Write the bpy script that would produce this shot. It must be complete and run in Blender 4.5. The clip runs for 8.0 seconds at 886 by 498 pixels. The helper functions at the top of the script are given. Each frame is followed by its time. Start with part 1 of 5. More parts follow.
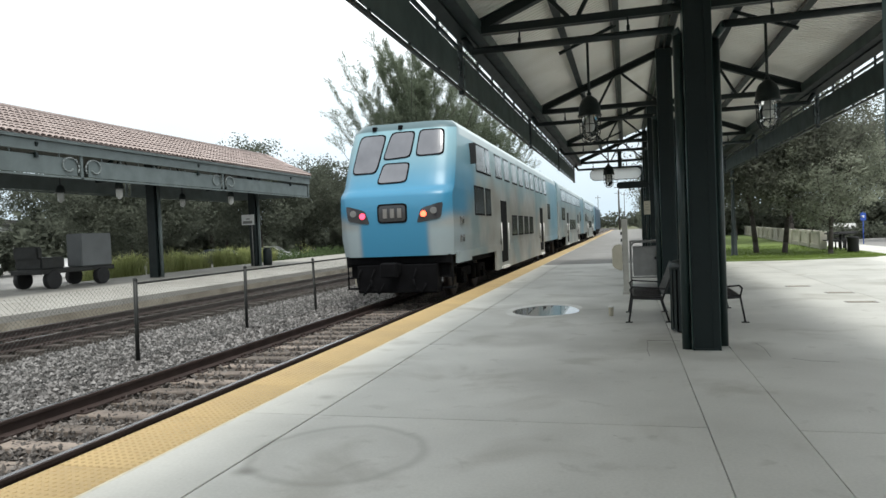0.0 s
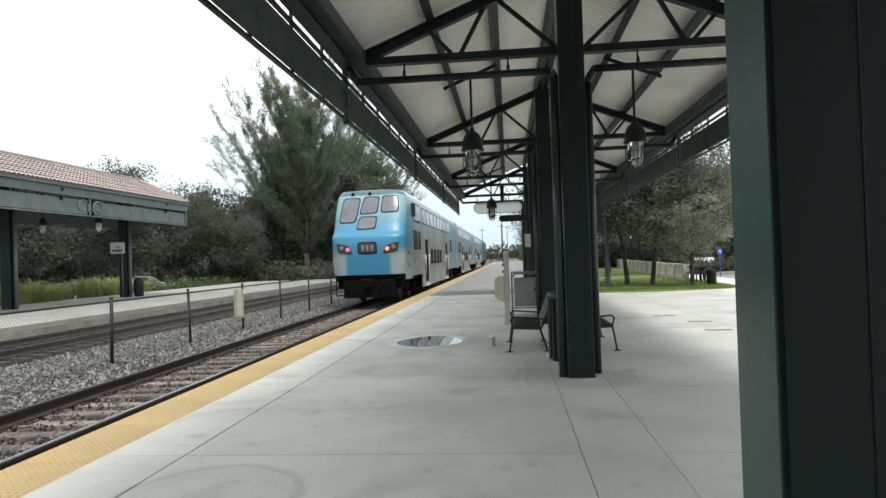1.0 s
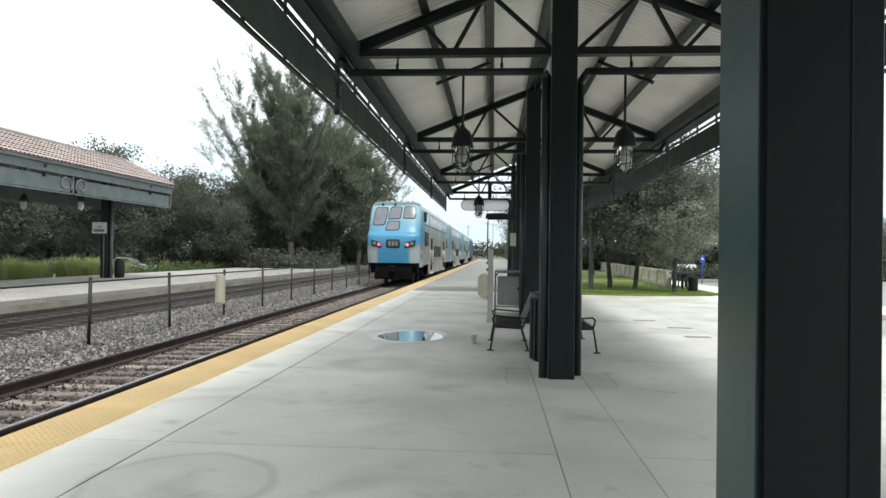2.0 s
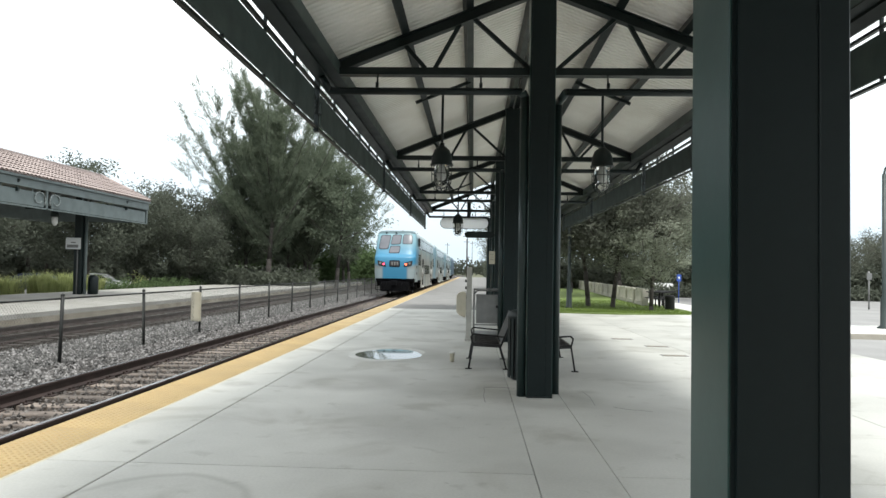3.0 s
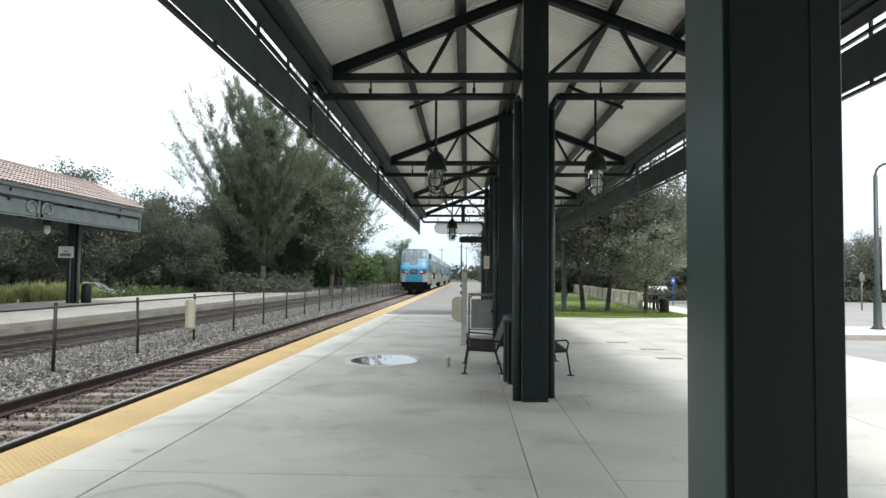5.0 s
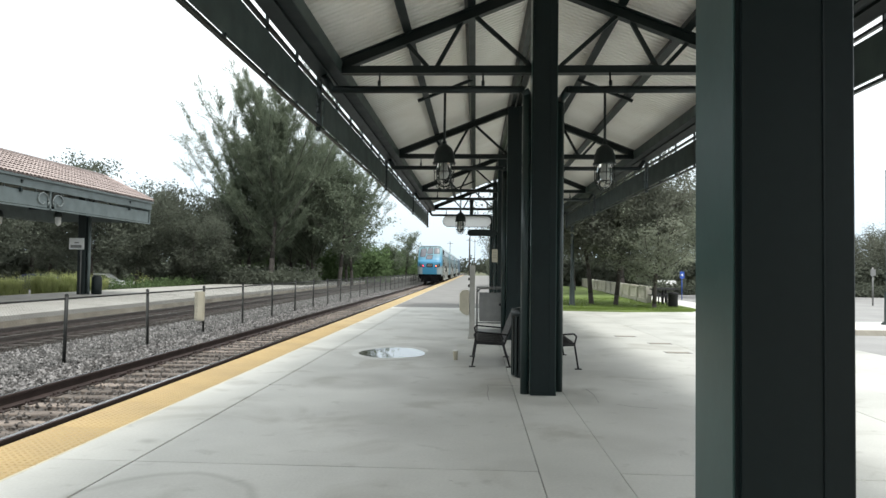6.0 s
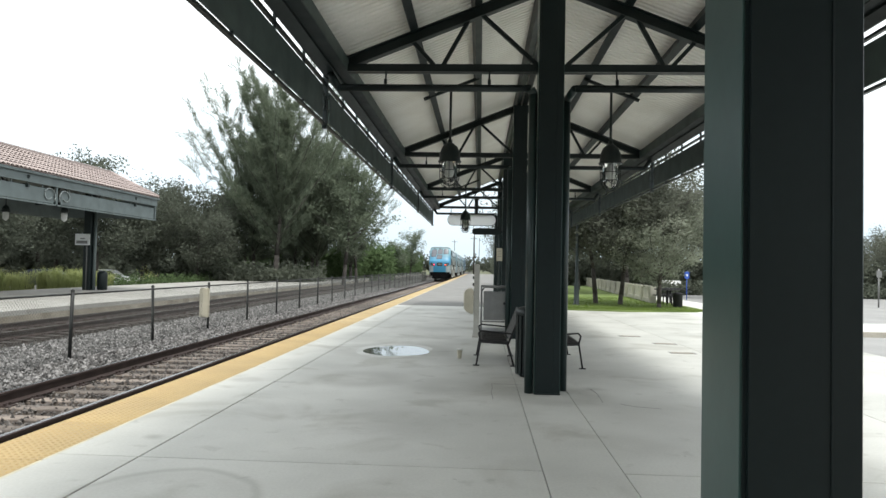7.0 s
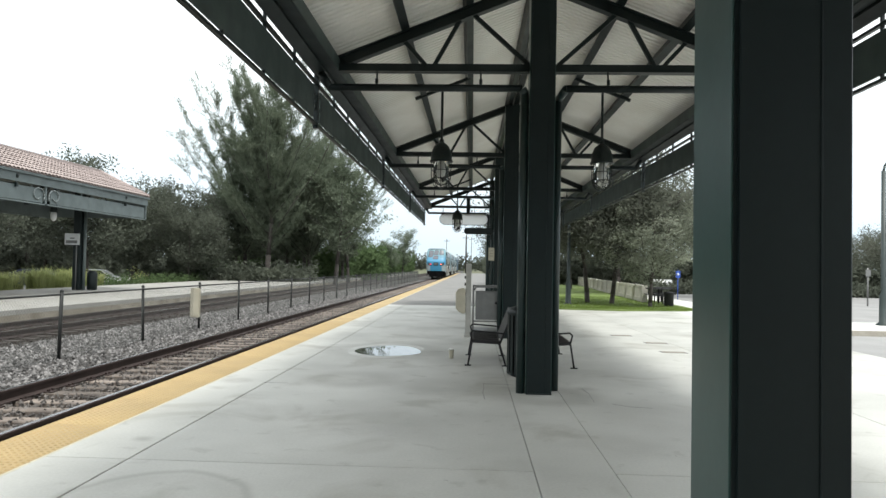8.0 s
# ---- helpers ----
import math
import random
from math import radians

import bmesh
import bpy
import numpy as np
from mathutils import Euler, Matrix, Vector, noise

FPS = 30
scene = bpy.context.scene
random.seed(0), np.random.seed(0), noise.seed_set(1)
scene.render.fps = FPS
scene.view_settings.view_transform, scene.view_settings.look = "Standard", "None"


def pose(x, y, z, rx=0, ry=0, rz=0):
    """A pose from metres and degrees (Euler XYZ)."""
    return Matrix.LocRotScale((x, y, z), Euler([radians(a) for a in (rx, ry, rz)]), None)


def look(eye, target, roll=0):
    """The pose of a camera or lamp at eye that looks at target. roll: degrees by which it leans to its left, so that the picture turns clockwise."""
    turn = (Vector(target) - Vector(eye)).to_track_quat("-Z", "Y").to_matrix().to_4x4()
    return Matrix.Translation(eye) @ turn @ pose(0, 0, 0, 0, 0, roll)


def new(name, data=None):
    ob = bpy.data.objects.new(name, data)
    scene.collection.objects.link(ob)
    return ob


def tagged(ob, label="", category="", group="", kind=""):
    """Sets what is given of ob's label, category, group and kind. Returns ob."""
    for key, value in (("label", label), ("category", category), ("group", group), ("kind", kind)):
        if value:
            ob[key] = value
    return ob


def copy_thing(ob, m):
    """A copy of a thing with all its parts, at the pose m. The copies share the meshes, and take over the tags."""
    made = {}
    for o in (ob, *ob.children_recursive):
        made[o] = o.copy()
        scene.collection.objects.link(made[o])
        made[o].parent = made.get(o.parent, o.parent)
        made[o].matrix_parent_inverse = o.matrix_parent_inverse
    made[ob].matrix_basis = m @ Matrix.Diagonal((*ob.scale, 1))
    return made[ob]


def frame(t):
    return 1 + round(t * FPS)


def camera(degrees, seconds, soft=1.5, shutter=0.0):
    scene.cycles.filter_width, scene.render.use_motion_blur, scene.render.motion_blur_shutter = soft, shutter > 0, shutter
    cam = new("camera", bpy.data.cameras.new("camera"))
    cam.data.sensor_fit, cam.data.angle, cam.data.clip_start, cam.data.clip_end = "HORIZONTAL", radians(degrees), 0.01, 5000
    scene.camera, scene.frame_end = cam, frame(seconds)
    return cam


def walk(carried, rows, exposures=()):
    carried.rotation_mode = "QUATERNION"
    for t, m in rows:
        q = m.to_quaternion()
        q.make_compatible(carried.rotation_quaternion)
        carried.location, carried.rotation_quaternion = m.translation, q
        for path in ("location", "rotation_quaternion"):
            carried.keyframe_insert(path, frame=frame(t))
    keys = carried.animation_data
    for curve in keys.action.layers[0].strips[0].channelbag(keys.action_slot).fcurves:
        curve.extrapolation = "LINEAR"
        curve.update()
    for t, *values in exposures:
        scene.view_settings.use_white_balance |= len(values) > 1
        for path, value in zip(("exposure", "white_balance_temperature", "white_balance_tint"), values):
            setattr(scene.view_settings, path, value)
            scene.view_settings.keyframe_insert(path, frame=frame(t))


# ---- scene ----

# ---- camera ----
cam = camera(66.0, 8.0, soft=1.5)
ROWS = [
    (0, -0.026, -0.044, 1.498, 15.023, -1.480, 2.389),
    (0.3, -0.018, -0.030, 1.500, 11.361, -0.525, 2.359),
    (0.5, -0.002, -0.035, 1.493, 9.242, 0.041, 2.740),
    (0.8, 0.002, -0.020, 1.495, 6.719, 0.727, 2.620),
    (1, 0.004, -0.010, 1.488, 5.517, 0.775, 1.913),
    (1.2, 0.004, 0.000, 1.490, 4.994, 0.230, 0.577),
    (2.3, 0.002, 0.015, 1.497, 4.037, 0.640, -0.946),
    (2.5, -0.004, 0.029, 1.489, 3.551, 1.072, -1.030),
    (3, 0.012, 0.007, 1.501, 2.503, 1.872, -1.001),
    (3.5, 0.008, 0.011, 1.503, 2.044, 2.378, -1.081),
    (4, 0.009, 0.017, 1.515, 1.991, 2.395, -0.759),
    (4.5, 0.007, 0.006, 1.499, 1.913, 2.413, -0.544),
    (6, 0.008, 0.003, 1.497, 2.732, 1.736, -0.709),
    (6.5, 0.001, 0.002, 1.503, 3.094, 1.486, -1.145),
    (7, 0.000, 0.000, 1.500, 3.090, 1.590, -1.140),
    (7.5, 0.010, 0.005, 1.511, 2.633, 1.526, -1.174),
    (8, 0.007, 0.011, 1.511, 2.432, 1.536, -1.073),
]
walk(cam, [(t, pose(x, y, z, 90 + p, r, w)) for t, x, y, z, w, p, r in ROWS],
     exposures=[(0, 0.08, 6420, 7.0), (1.0, 0.15, 6420, 7.0), (2.6, 0.31, 6400, 7.0), (8, 0.31, 6400, 7.0)])

# ---- sky and sun ----
world = bpy.data.worlds.new("world")
scene.world = world
world.use_nodes = True
wn, wl = world.node_tree.nodes, world.node_tree.links
bg = wn["Background"]
sky = wn.new("ShaderNodeTexSky")
sky.sky_type = "NISHITA"
sky.sun_disc = False
sky.sun_elevation, sky.sun_rotation = radians(65.5), radians(149)
sky.air_density, sky.dust_density, sky.ozone_density = 1.0, 3.0, 1.0
coord = wn.new("ShaderNodeTexCoord")
cloud = wn.new("ShaderNodeTexNoise")
cloud.inputs["Scale"].default_value = 2.2
cloud.inputs["Detail"].default_value = 5
ramp = wn.new("ShaderNodeMapRange")
ramp.inputs["From Min"].default_value, ramp.inputs["From Max"].default_value = 0.2, 0.6
ramp.inputs["To Min"].default_value, ramp.inputs["To Max"].default_value = 0.72, 1.0
cover = wn.new("ShaderNodeMix")
cover.data_type = "RGBA"
tint = wn.new("ShaderNodeMix")
tint.data_type = "RGBA"
tint.inputs["A"].default_value, tint.inputs["B"].default_value = (6.6, 7.7, 8.6, 1), (10.6, 10.9, 11.0, 1)
split = wn.new("ShaderNodeSeparateXYZ")
rise = wn.new("ShaderNodeMapRange")
rise.inputs["From Min"].default_value, rise.inputs["From Max"].default_value = 0.03, 0.30
wl.new(coord.outputs["Generated"], cloud.inputs["Vector"])
wl.new(cloud.outputs["Fac"], ramp.inputs["Value"])
wl.new(ramp.outputs["Result"], cover.inputs["Factor"])
wl.new(coord.outputs["Generated"], split.inputs[0])
wl.new(split.outputs["Z"], rise.inputs["Value"])
wl.new(rise.outputs["Result"], tint.inputs["Factor"])
wl.new(tint.outputs["Result"], cover.inputs["B"])
wl.new(sky.outputs["Color"], cover.inputs["A"])
wl.new(cover.outputs["Result"], bg.inputs["Color"])
bg.inputs["Strength"].default_value = 0.122
sun = new("sun", bpy.data.lights.new("sun", "SUN"))
sun.data.energy, sun.data.angle, sun.data.color = 2.7, radians(16), (1.0, 0.97, 0.92)
sun.matrix_world = look((8.5, -14, 36), (0, 0, 0))


# ---- materials ----
def material(name, color, rough=0.6, metal=0.0, vary=0.25, scale=6.0, fine=60.0, bump=0.15, second=None, each=0.0, island=0.0, spec=0.5):
    """A surface with stains at one scale and grain at another, in world metres."""
    m = bpy.data.materials.new(name)
    m.use_nodes = True
    n, l = m.node_tree.nodes, m.node_tree.links
    b = n["Principled BSDF"]
    b.inputs["Metallic"].default_value = metal
    b.inputs["Specular IOR Level"].default_value = spec
    co = n.new("ShaderNodeTexCoord")
    big, small = n.new("ShaderNodeTexNoise"), n.new("ShaderNodeTexNoise")
    for t, s, d in ((big, scale, 6), (small, fine, 3)):
        t.inputs["Scale"].default_value, t.inputs["Detail"].default_value = s, d
        l.new(co.outputs["Object"], t.inputs["Vector"])
    second = second or tuple(c * (1 - vary) for c in color)
    r = n.new("ShaderNodeMapRange")
    r.inputs["From Min"].default_value, r.inputs["From Max"].default_value = 0.32, 0.68
    l.new(big.outputs["Fac"], r.inputs["Value"])
    mix = n.new("ShaderNodeMix")
    mix.data_type = "RGBA"
    mix.inputs["A"].default_value, mix.inputs["B"].default_value = (*color, 1), (*second, 1)
    l.new(r.outputs["Result"], mix.inputs["Factor"])
    hsv = n.new("ShaderNodeHueSaturation")
    l.new(mix.outputs["Result"], hsv.inputs["Color"])
    val = n.new("ShaderNodeMath")
    val.operation = "MULTIPLY_ADD"
    l.new(small.outputs["Fac"], val.inputs[0])
    val.inputs[1].default_value, val.inputs[2].default_value = vary, 1 - vary / 2
    out = val.outputs[0]
    for amount, kind, socket in ((each, "ShaderNodeObjectInfo", "Random"), (island, "ShaderNodeNewGeometry", "Random Per Island")):
        if amount:
            info, add = n.new(kind), n.new("ShaderNodeMath")
            add.operation = "MULTIPLY_ADD"
            l.new(info.outputs[socket], add.inputs[0])
            add.inputs[1].default_value, add.inputs[2].default_value = amount, 1 - amount / 2
            mul = n.new("ShaderNodeMath")
            mul.operation = "MULTIPLY"
            l.new(out, mul.inputs[0])
            l.new(add.outputs[0], mul.inputs[1])
            out = mul.outputs[0]
    l.new(out, hsv.inputs["Value"])
    l.new(hsv.outputs["Color"], b.inputs["Base Color"])
    rr = n.new("ShaderNodeMapRange")
    rr.inputs["To Min"].default_value, rr.inputs["To Max"].default_value = max(0.02, rough - 0.12), min(1, rough + 0.12)
    l.new(big.outputs["Fac"], rr.inputs["Value"])
    l.new(rr.outputs["Result"], b.inputs["Roughness"])
    if bump:
        bp = n.new("ShaderNodeBump")
        bp.inputs["Strength"].default_value, bp.inputs["Distance"].default_value = bump, 0.01
        l.new(small.outputs["Fac"], bp.inputs["Height"])
        l.new(bp.outputs["Normal"], b.inputs["Normal"])
    return m


def glass(name, color, rough=0.05, trans=0.9):
    m = bpy.data.materials.new(name)
    m.use_nodes = True
    b = m.node_tree.nodes["Principled BSDF"]
    b.inputs["Base Color"].default_value = (*color, 1)
    b.inputs["Roughness"].default_value = rough
    b.inputs["Transmission Weight"].default_value = trans
    b.inputs["IOR"].default_value = 1.45
    return m


def glow(name, color, strength):
    m = bpy.data.materials.new(name)
    m.use_nodes = True
    b = m.node_tree.nodes["Principled BSDF"]
    b.inputs["Base Color"].default_value = (*color, 1)
    b.inputs["Emission Color"].default_value = (*color, 1)
    b.inputs["Emission Strength"].default_value = strength
    return m


def concrete_floor(name, base, dark, rough=0.55):
    """Worn platform concrete with blotches, fine speckle and ring-shaped water marks at their places."""
    m = material(name, base, rough, 0, 0.24, 0.55, 45, 0.12, dark, each=0.07)
    n, l = m.node_tree.nodes, m.node_tree.links
    b = n["Principled BSDF"]
    geo = n.new("ShaderNodeNewGeometry")
    for t in n:
        if t.bl_idname == "ShaderNodeTexNoise":
            l.new(geo.outputs["Position"], t.inputs["Vector"])
    col = b.inputs["Base Color"].links[0].from_socket
    wob = n.new("ShaderNodeTexNoise")
    wob.inputs["Scale"].default_value = 2.5
    l.new(geo.outputs["Position"], wob.inputs["Vector"])
    for cx, cy, rad, wide, amount in ((-2.0, 4.28, 0.60, 0.07, 0.34), (-2.0, 4.28, 0.50, 0.2, 0.14), (-2.44, 3.83, 0.0, 0.13, 0.85), (-1.6, 9.1, 0.45, 0.4, 0.30), (-0.3, 8.7, 0.3, 0.5, 0.2),
                                      (-2.08, 6.18, 0.0, 0.05, 0.5), (-2.76, 5.77, 0.0, 0.14, 0.5), (2.0, 7.2, 0.4, 0.7, 0.2), (-0.9, 6.6, 0.2, 0.6, 0.18), (0.9, 8.3, 0.45, 0.4, 0.36),
                                      (-1.5, 12.3, 0.9, 0.5, 0.24), (1.3, 6.0, 0.1, 0.5, 0.18), (-3.0, 8.75, 0.1, 0.2, 0.3), (0.4, 9.6, 0.0, 0.6, 0.22), (-0.5, 5.0, 0.0, 0.4, 0.12), (1.5, 8.8, 0.0, 0.2, 0.35)):
        d = n.new("ShaderNodeVectorMath")
        d.operation = "DISTANCE"
        sc = n.new("ShaderNodeVectorMath")
        sc.operation = "ADD"
        wv = n.new("ShaderNodeVectorMath")
        wv.operation = "SCALE"
        wv.inputs["Scale"].default_value = 0.14
        l.new(wob.outputs["Color"], wv.inputs[0])
        l.new(geo.outputs["Position"], sc.inputs[0])
        l.new(wv.outputs[0], sc.inputs[1])
        l.new(sc.outputs[0], d.inputs[0])
        d.inputs[1].default_value = (cx + 0.07, cy + 0.07, 0.07)
        sub = n.new("ShaderNodeMath")
        sub.operation = "SUBTRACT"
        l.new(d.outputs["Value"], sub.inputs[0])
        sub.inputs[1].default_value = rad
        ab = n.new("ShaderNodeMath")
        ab.operation = "ABSOLUTE"
        l.new(sub.outputs[0], ab.inputs[0])
        mr = n.new("ShaderNodeMapRange")
        mr.interpolation_type = "SMOOTHSTEP"
        mr.inputs["From Min"].default_value, mr.inputs["From Max"].default_value = 0.0, wide
        mr.inputs["To Min"].default_value, mr.inputs["To Max"].default_value = amount, 0.0
        l.new(ab.outputs[0], mr.inputs["Value"])
        mx = n.new("ShaderNodeMix")
        mx.data_type = "RGBA"
        mx.inputs["B"].default_value = (0.2, 0.19, 0.165, 1)
        l.new(mr.outputs["Result"], mx.inputs["Factor"])
        l.new(col, mx.inputs["A"])
        col = mx.outputs["Result"]
    # brownish stains with soft irregular edges, and small dark spots
    for scale, detail, lo, hi, amount, tint in ((0.9, 6.0, 0.53, 0.68, 0.44, (0.24, 0.225, 0.185)), (3.2, 8.0, 0.60, 0.72, 0.28, (0.22, 0.21, 0.18)), (16.0, 3.0, 0.74, 0.80, 0.45, (0.16, 0.15, 0.13))):
        st = n.new("ShaderNodeTexNoise")
        st.inputs["Scale"].default_value, st.inputs["Detail"].default_value, st.inputs["Distortion"].default_value = scale, detail, 0.6
        l.new(geo.outputs["Position"], st.inputs["Vector"])
        mr = n.new("ShaderNodeMapRange")
        mr.interpolation_type = "SMOOTHSTEP"
        mr.inputs["From Min"].default_value, mr.inputs["From Max"].default_value = lo, hi
        mr.inputs["To Min"].default_value, mr.inputs["To Max"].default_value = 0.0, amount
        l.new(st.outputs["Fac"], mr.inputs["Value"])
        mx = n.new("ShaderNodeMix")
        mx.data_type = "RGBA"
        mx.inputs["B"].default_value = (*tint, 1)
        l.new(mr.outputs["Result"], mx.inputs["Factor"])
        l.new(col, mx.inputs["A"])
        col = mx.outputs["Result"]
    l.new(col, b.inputs["Base Color"])
    return m


M_CONC = concrete_floor("platform concrete", (0.555, 0.55, 0.515), (0.42, 0.418, 0.39))
M_CONC2 = material("pale plaza concrete", (0.66, 0.655, 0.62), 0.7, 0, 0.14, 0.5, 40, 0.1, (0.56, 0.55, 0.52), each=0.06)
M_DARKPAVE = material("grey asphalt paving", (0.215, 0.21, 0.20), 0.8, 0, 0.2, 0.8, 80, 0.2, (0.175, 0.17, 0.165))
M_CONC3 = material("worn far concrete", (0.345, 0.335, 0.31), 0.8, 0, 0.25, 0.5, 40, 0.1, (0.26, 0.25, 0.225), each=0.08)
M_STONEWALL = material("tan cast stone", (0.55, 0.52, 0.45), 0.85, 0, 0.2, 1.5, 30, 0.2)
M_JOINT = material("joint filler", (0.09, 0.09, 0.082), 0.9)
M_YELLOW = material("yellow tactile tile", (0.44, 0.315, 0.14), 0.7, 0, 0.3, 1.2, 30, 0.1, (0.34, 0.25, 0.125), each=0.12)
M_EDGE = material("weathered concrete wall", (0.42, 0.39, 0.335), 0.85, 0, 0.3, 1.2, 30, 0.3, (0.27, 0.245, 0.205))
M_FAREDGE = material("tan weathered platform wall", (0.36, 0.325, 0.265), 0.9, 0, 0.35, 1.0, 30, 0.3, (0.20, 0.17, 0.13))
M_GREEN = material("dark green painted steel", (0.0085, 0.016, 0.016), 0.45, 0, 0.3, 3, 25, 0.05, (0.006, 0.011, 0.011), spec=0.35)
# downpipes lighter than the drain pipes: sky light put into the paint
M_PIPE = material("lit green pipe", (0.018, 0.034, 0.034), 0.35, 0, 0.3, 2.2, 25, 0.03, (0.012, 0.024, 0.023))
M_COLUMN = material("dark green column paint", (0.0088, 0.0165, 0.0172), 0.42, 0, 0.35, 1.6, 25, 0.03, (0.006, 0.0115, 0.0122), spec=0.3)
# column sides: daylight from the tracks painted as a lighter green
M_LITSIDE = material("lit green column side", (0.025, 0.066, 0.057), 0.33, 0, 0.35, 1.3, 25, 0.02, (0.016, 0.046, 0.041), spec=0.45)
M_GREEN2 = material("grey green painted steel", (0.05, 0.075, 0.07), 0.5, 0, 0.25, 3, 25, 0.05)
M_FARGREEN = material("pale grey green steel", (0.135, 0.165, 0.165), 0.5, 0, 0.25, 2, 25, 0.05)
M_DECK = material("white corrugated roof deck", (0.86, 0.85, 0.80), 0.5, 0, 0.08, 1.2, 20, 0.05, (0.78, 0.76, 0.70))
M_TILE = material("terracotta roof tile", (0.365, 0.302, 0.284), 0.85, 0, 0.22, 1.5, 20, 0.15, (0.275, 0.222, 0.207), island=0.16, each=0.1)
M_RAIL = material("rusty rail steel", (0.052, 0.034, 0.03), 0.65, 0.2, 0.3, 4, 40, 0.15)
M_RAILTOP = material("worn rail head", (0.52, 0.51, 0.53), 0.2, 0.95, 0.2, 3, 40, 0.03)
M_TIE = material("weathered timber sleeper", (0.225, 0.185, 0.155), 0.9, 0, 0.5, 3, 30, 0.4, (0.10, 0.083, 0.073), each=0.8)
M_TIE2 = material("dark creosoted sleeper", (0.06, 0.046, 0.038), 0.9, 0, 0.45, 3, 30, 0.4, (0.035, 0.027, 0.023), each=0.4)
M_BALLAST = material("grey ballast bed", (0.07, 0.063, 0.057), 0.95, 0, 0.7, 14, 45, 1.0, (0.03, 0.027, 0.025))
M_STONE = material("ballast stone", (0.23, 0.22, 0.215), 0.9, 0, 0.3, 8, 40, 0.2, (0.10, 0.095, 0.092), island=1.6)
M_STONE3 = material("dusty brown grey ballast", (0.155, 0.14, 0.13), 0.9, 0, 0.3, 8, 40, 0.2, (0.07, 0.062, 0.057), island=1.4)
M_STONE2 = material("oily brown ballast", (0.06, 0.05, 0.043), 0.9, 0, 0.3, 8, 40, 0.2, (0.035, 0.03, 0.026), island=1.0)
M_WIRE = material("galvanised wire", (0.11, 0.115, 0.108), 0.6, 0.2, 0.2)
M_POST = material("dark painted fence post", (0.014, 0.015, 0.014), 0.6, 0, 0.3)
M_BARK = material("grey brown bark", (0.08, 0.07, 0.061), 0.95, 0, 0.5, 4, 30, 0.6, (0.042, 0.036, 0.032))
M_MAST = material("scuffed off-white paint", (0.42, 0.41, 0.37), 0.5, 0, 0.2, 4, 30, 0.03)
M_WHITE = material("white paint", (0.75, 0.75, 0.73), 0.5, 0, 0.12, 3, 30, 0.03)
M_BEIGE = material("beige plastic panel", (0.50, 0.46, 0.36), 0.55, 0, 0.15, 4)
M_BLACK = material("black rubber and steel", (0.012, 0.012, 0.013), 0.7, 0, 0.3, 4)
M_GREYMETAL = material("grey metal", (0.22, 0.22, 0.215), 0.45, 0.4, 0.2)
M_GLASSDARK = material("dark tinted window", (0.03, 0.035, 0.04), 0.08, 0, 0.2, 1, 3, 0.0, spec=0.8)
M_GRASS_BASE = material("mown lawn", (0.17, 0.23, 0.055), 0.95, 0, 0.35, 0.7, 60, 0.8, (0.11, 0.155, 0.045))
M_SOIL = material("rough ground", (0.12, 0.11, 0.06), 0.95, 0, 0.5, 0.3, 8, 0.6, (0.06, 0.08, 0.03))
M_ROAD = material("pale worn asphalt", (0.30, 0.295, 0.29), 0.85, 0, 0.2, 0.6, 50, 0.2)


def leaf_material(name, a, b_):
    m = material(name, a, 0.85, 0, 0.3, 0.6, 5, 0.0, b_, island=0.25, spec=0.08)
    n, l = m.node_tree.nodes, m.node_tree.links
    t, mx = n.new("ShaderNodeBsdfTranslucent"), n.new("ShaderNodeMixShader")
    l.new(n["Principled BSDF"].inputs["Base Color"].links[0].from_socket, t.inputs["Color"])
    mx.inputs["Fac"].default_value = 0.45
    l.new(n["Principled BSDF"].outputs[0], mx.inputs[1])
    l.new(t.outputs[0], mx.inputs[2])
    l.new(mx.outputs[0], n["Material Output"].inputs["Surface"])
    return m


M_LEAF_PINE = leaf_material("grey green needles", (0.21, 0.242, 0.175), (0.125, 0.15, 0.105))
M_LEAF_BUSH = leaf_material("trackside bush leaves", (0.13, 0.185, 0.085), (0.075, 0.11, 0.05))
M_LEAF_DARK = leaf_material("dark evergreen leaves", (0.155, 0.17, 0.132), (0.098, 0.108, 0.086))
M_LEAF_OAK = leaf_material("olive oak leaves", (0.17, 0.178, 0.14), (0.10, 0.108, 0.085))
M_LEAF_OLIVE = leaf_material("pale olive leaves", (0.31, 0.33, 0.26), (0.20, 0.22, 0.165))
M_LEAF_LAWN = leaf_material("lawn grass blades", (0.19, 0.26, 0.06), (0.12, 0.17, 0.045))
M_LEAF_REED = leaf_material("yellow green ornamental grass", (0.40, 0.42, 0.20), (0.25, 0.29, 0.11))


# ---- mesh helpers ----
def box(bm, x0, x1, y0, y1, z0, z1):
    v = [bm.verts.new((x, y, z)) for z in (z0, z1) for y in (y0, y1) for x in (x0, x1)]
    for f in ((0, 2, 3, 1), (4, 5, 7, 6), (0, 1, 5, 4), (2, 6, 7, 3), (0, 4, 6, 2), (1, 3, 7, 5)):
        bm.faces.new([v[i] for i in f])
    return v


def sweep(bm, profile, stations, closed=True, caps=True):
    """Loft one closed outline through a list of matrices."""
    rings = [[bm.verts.new(m @ Vector((a, b, 0))) for a, b in profile] for m in stations]
    k = len(profile)
    for r, s in zip(rings, rings[1:]):
        for i in range(k if closed else k - 1):
            bm.faces.new((r[i], r[(i + 1) % k], s[(i + 1) % k], s[i]))
    if caps and closed:
        bm.faces.new(rings[0][::-1])
        bm.faces.new(rings[-1])
    return rings


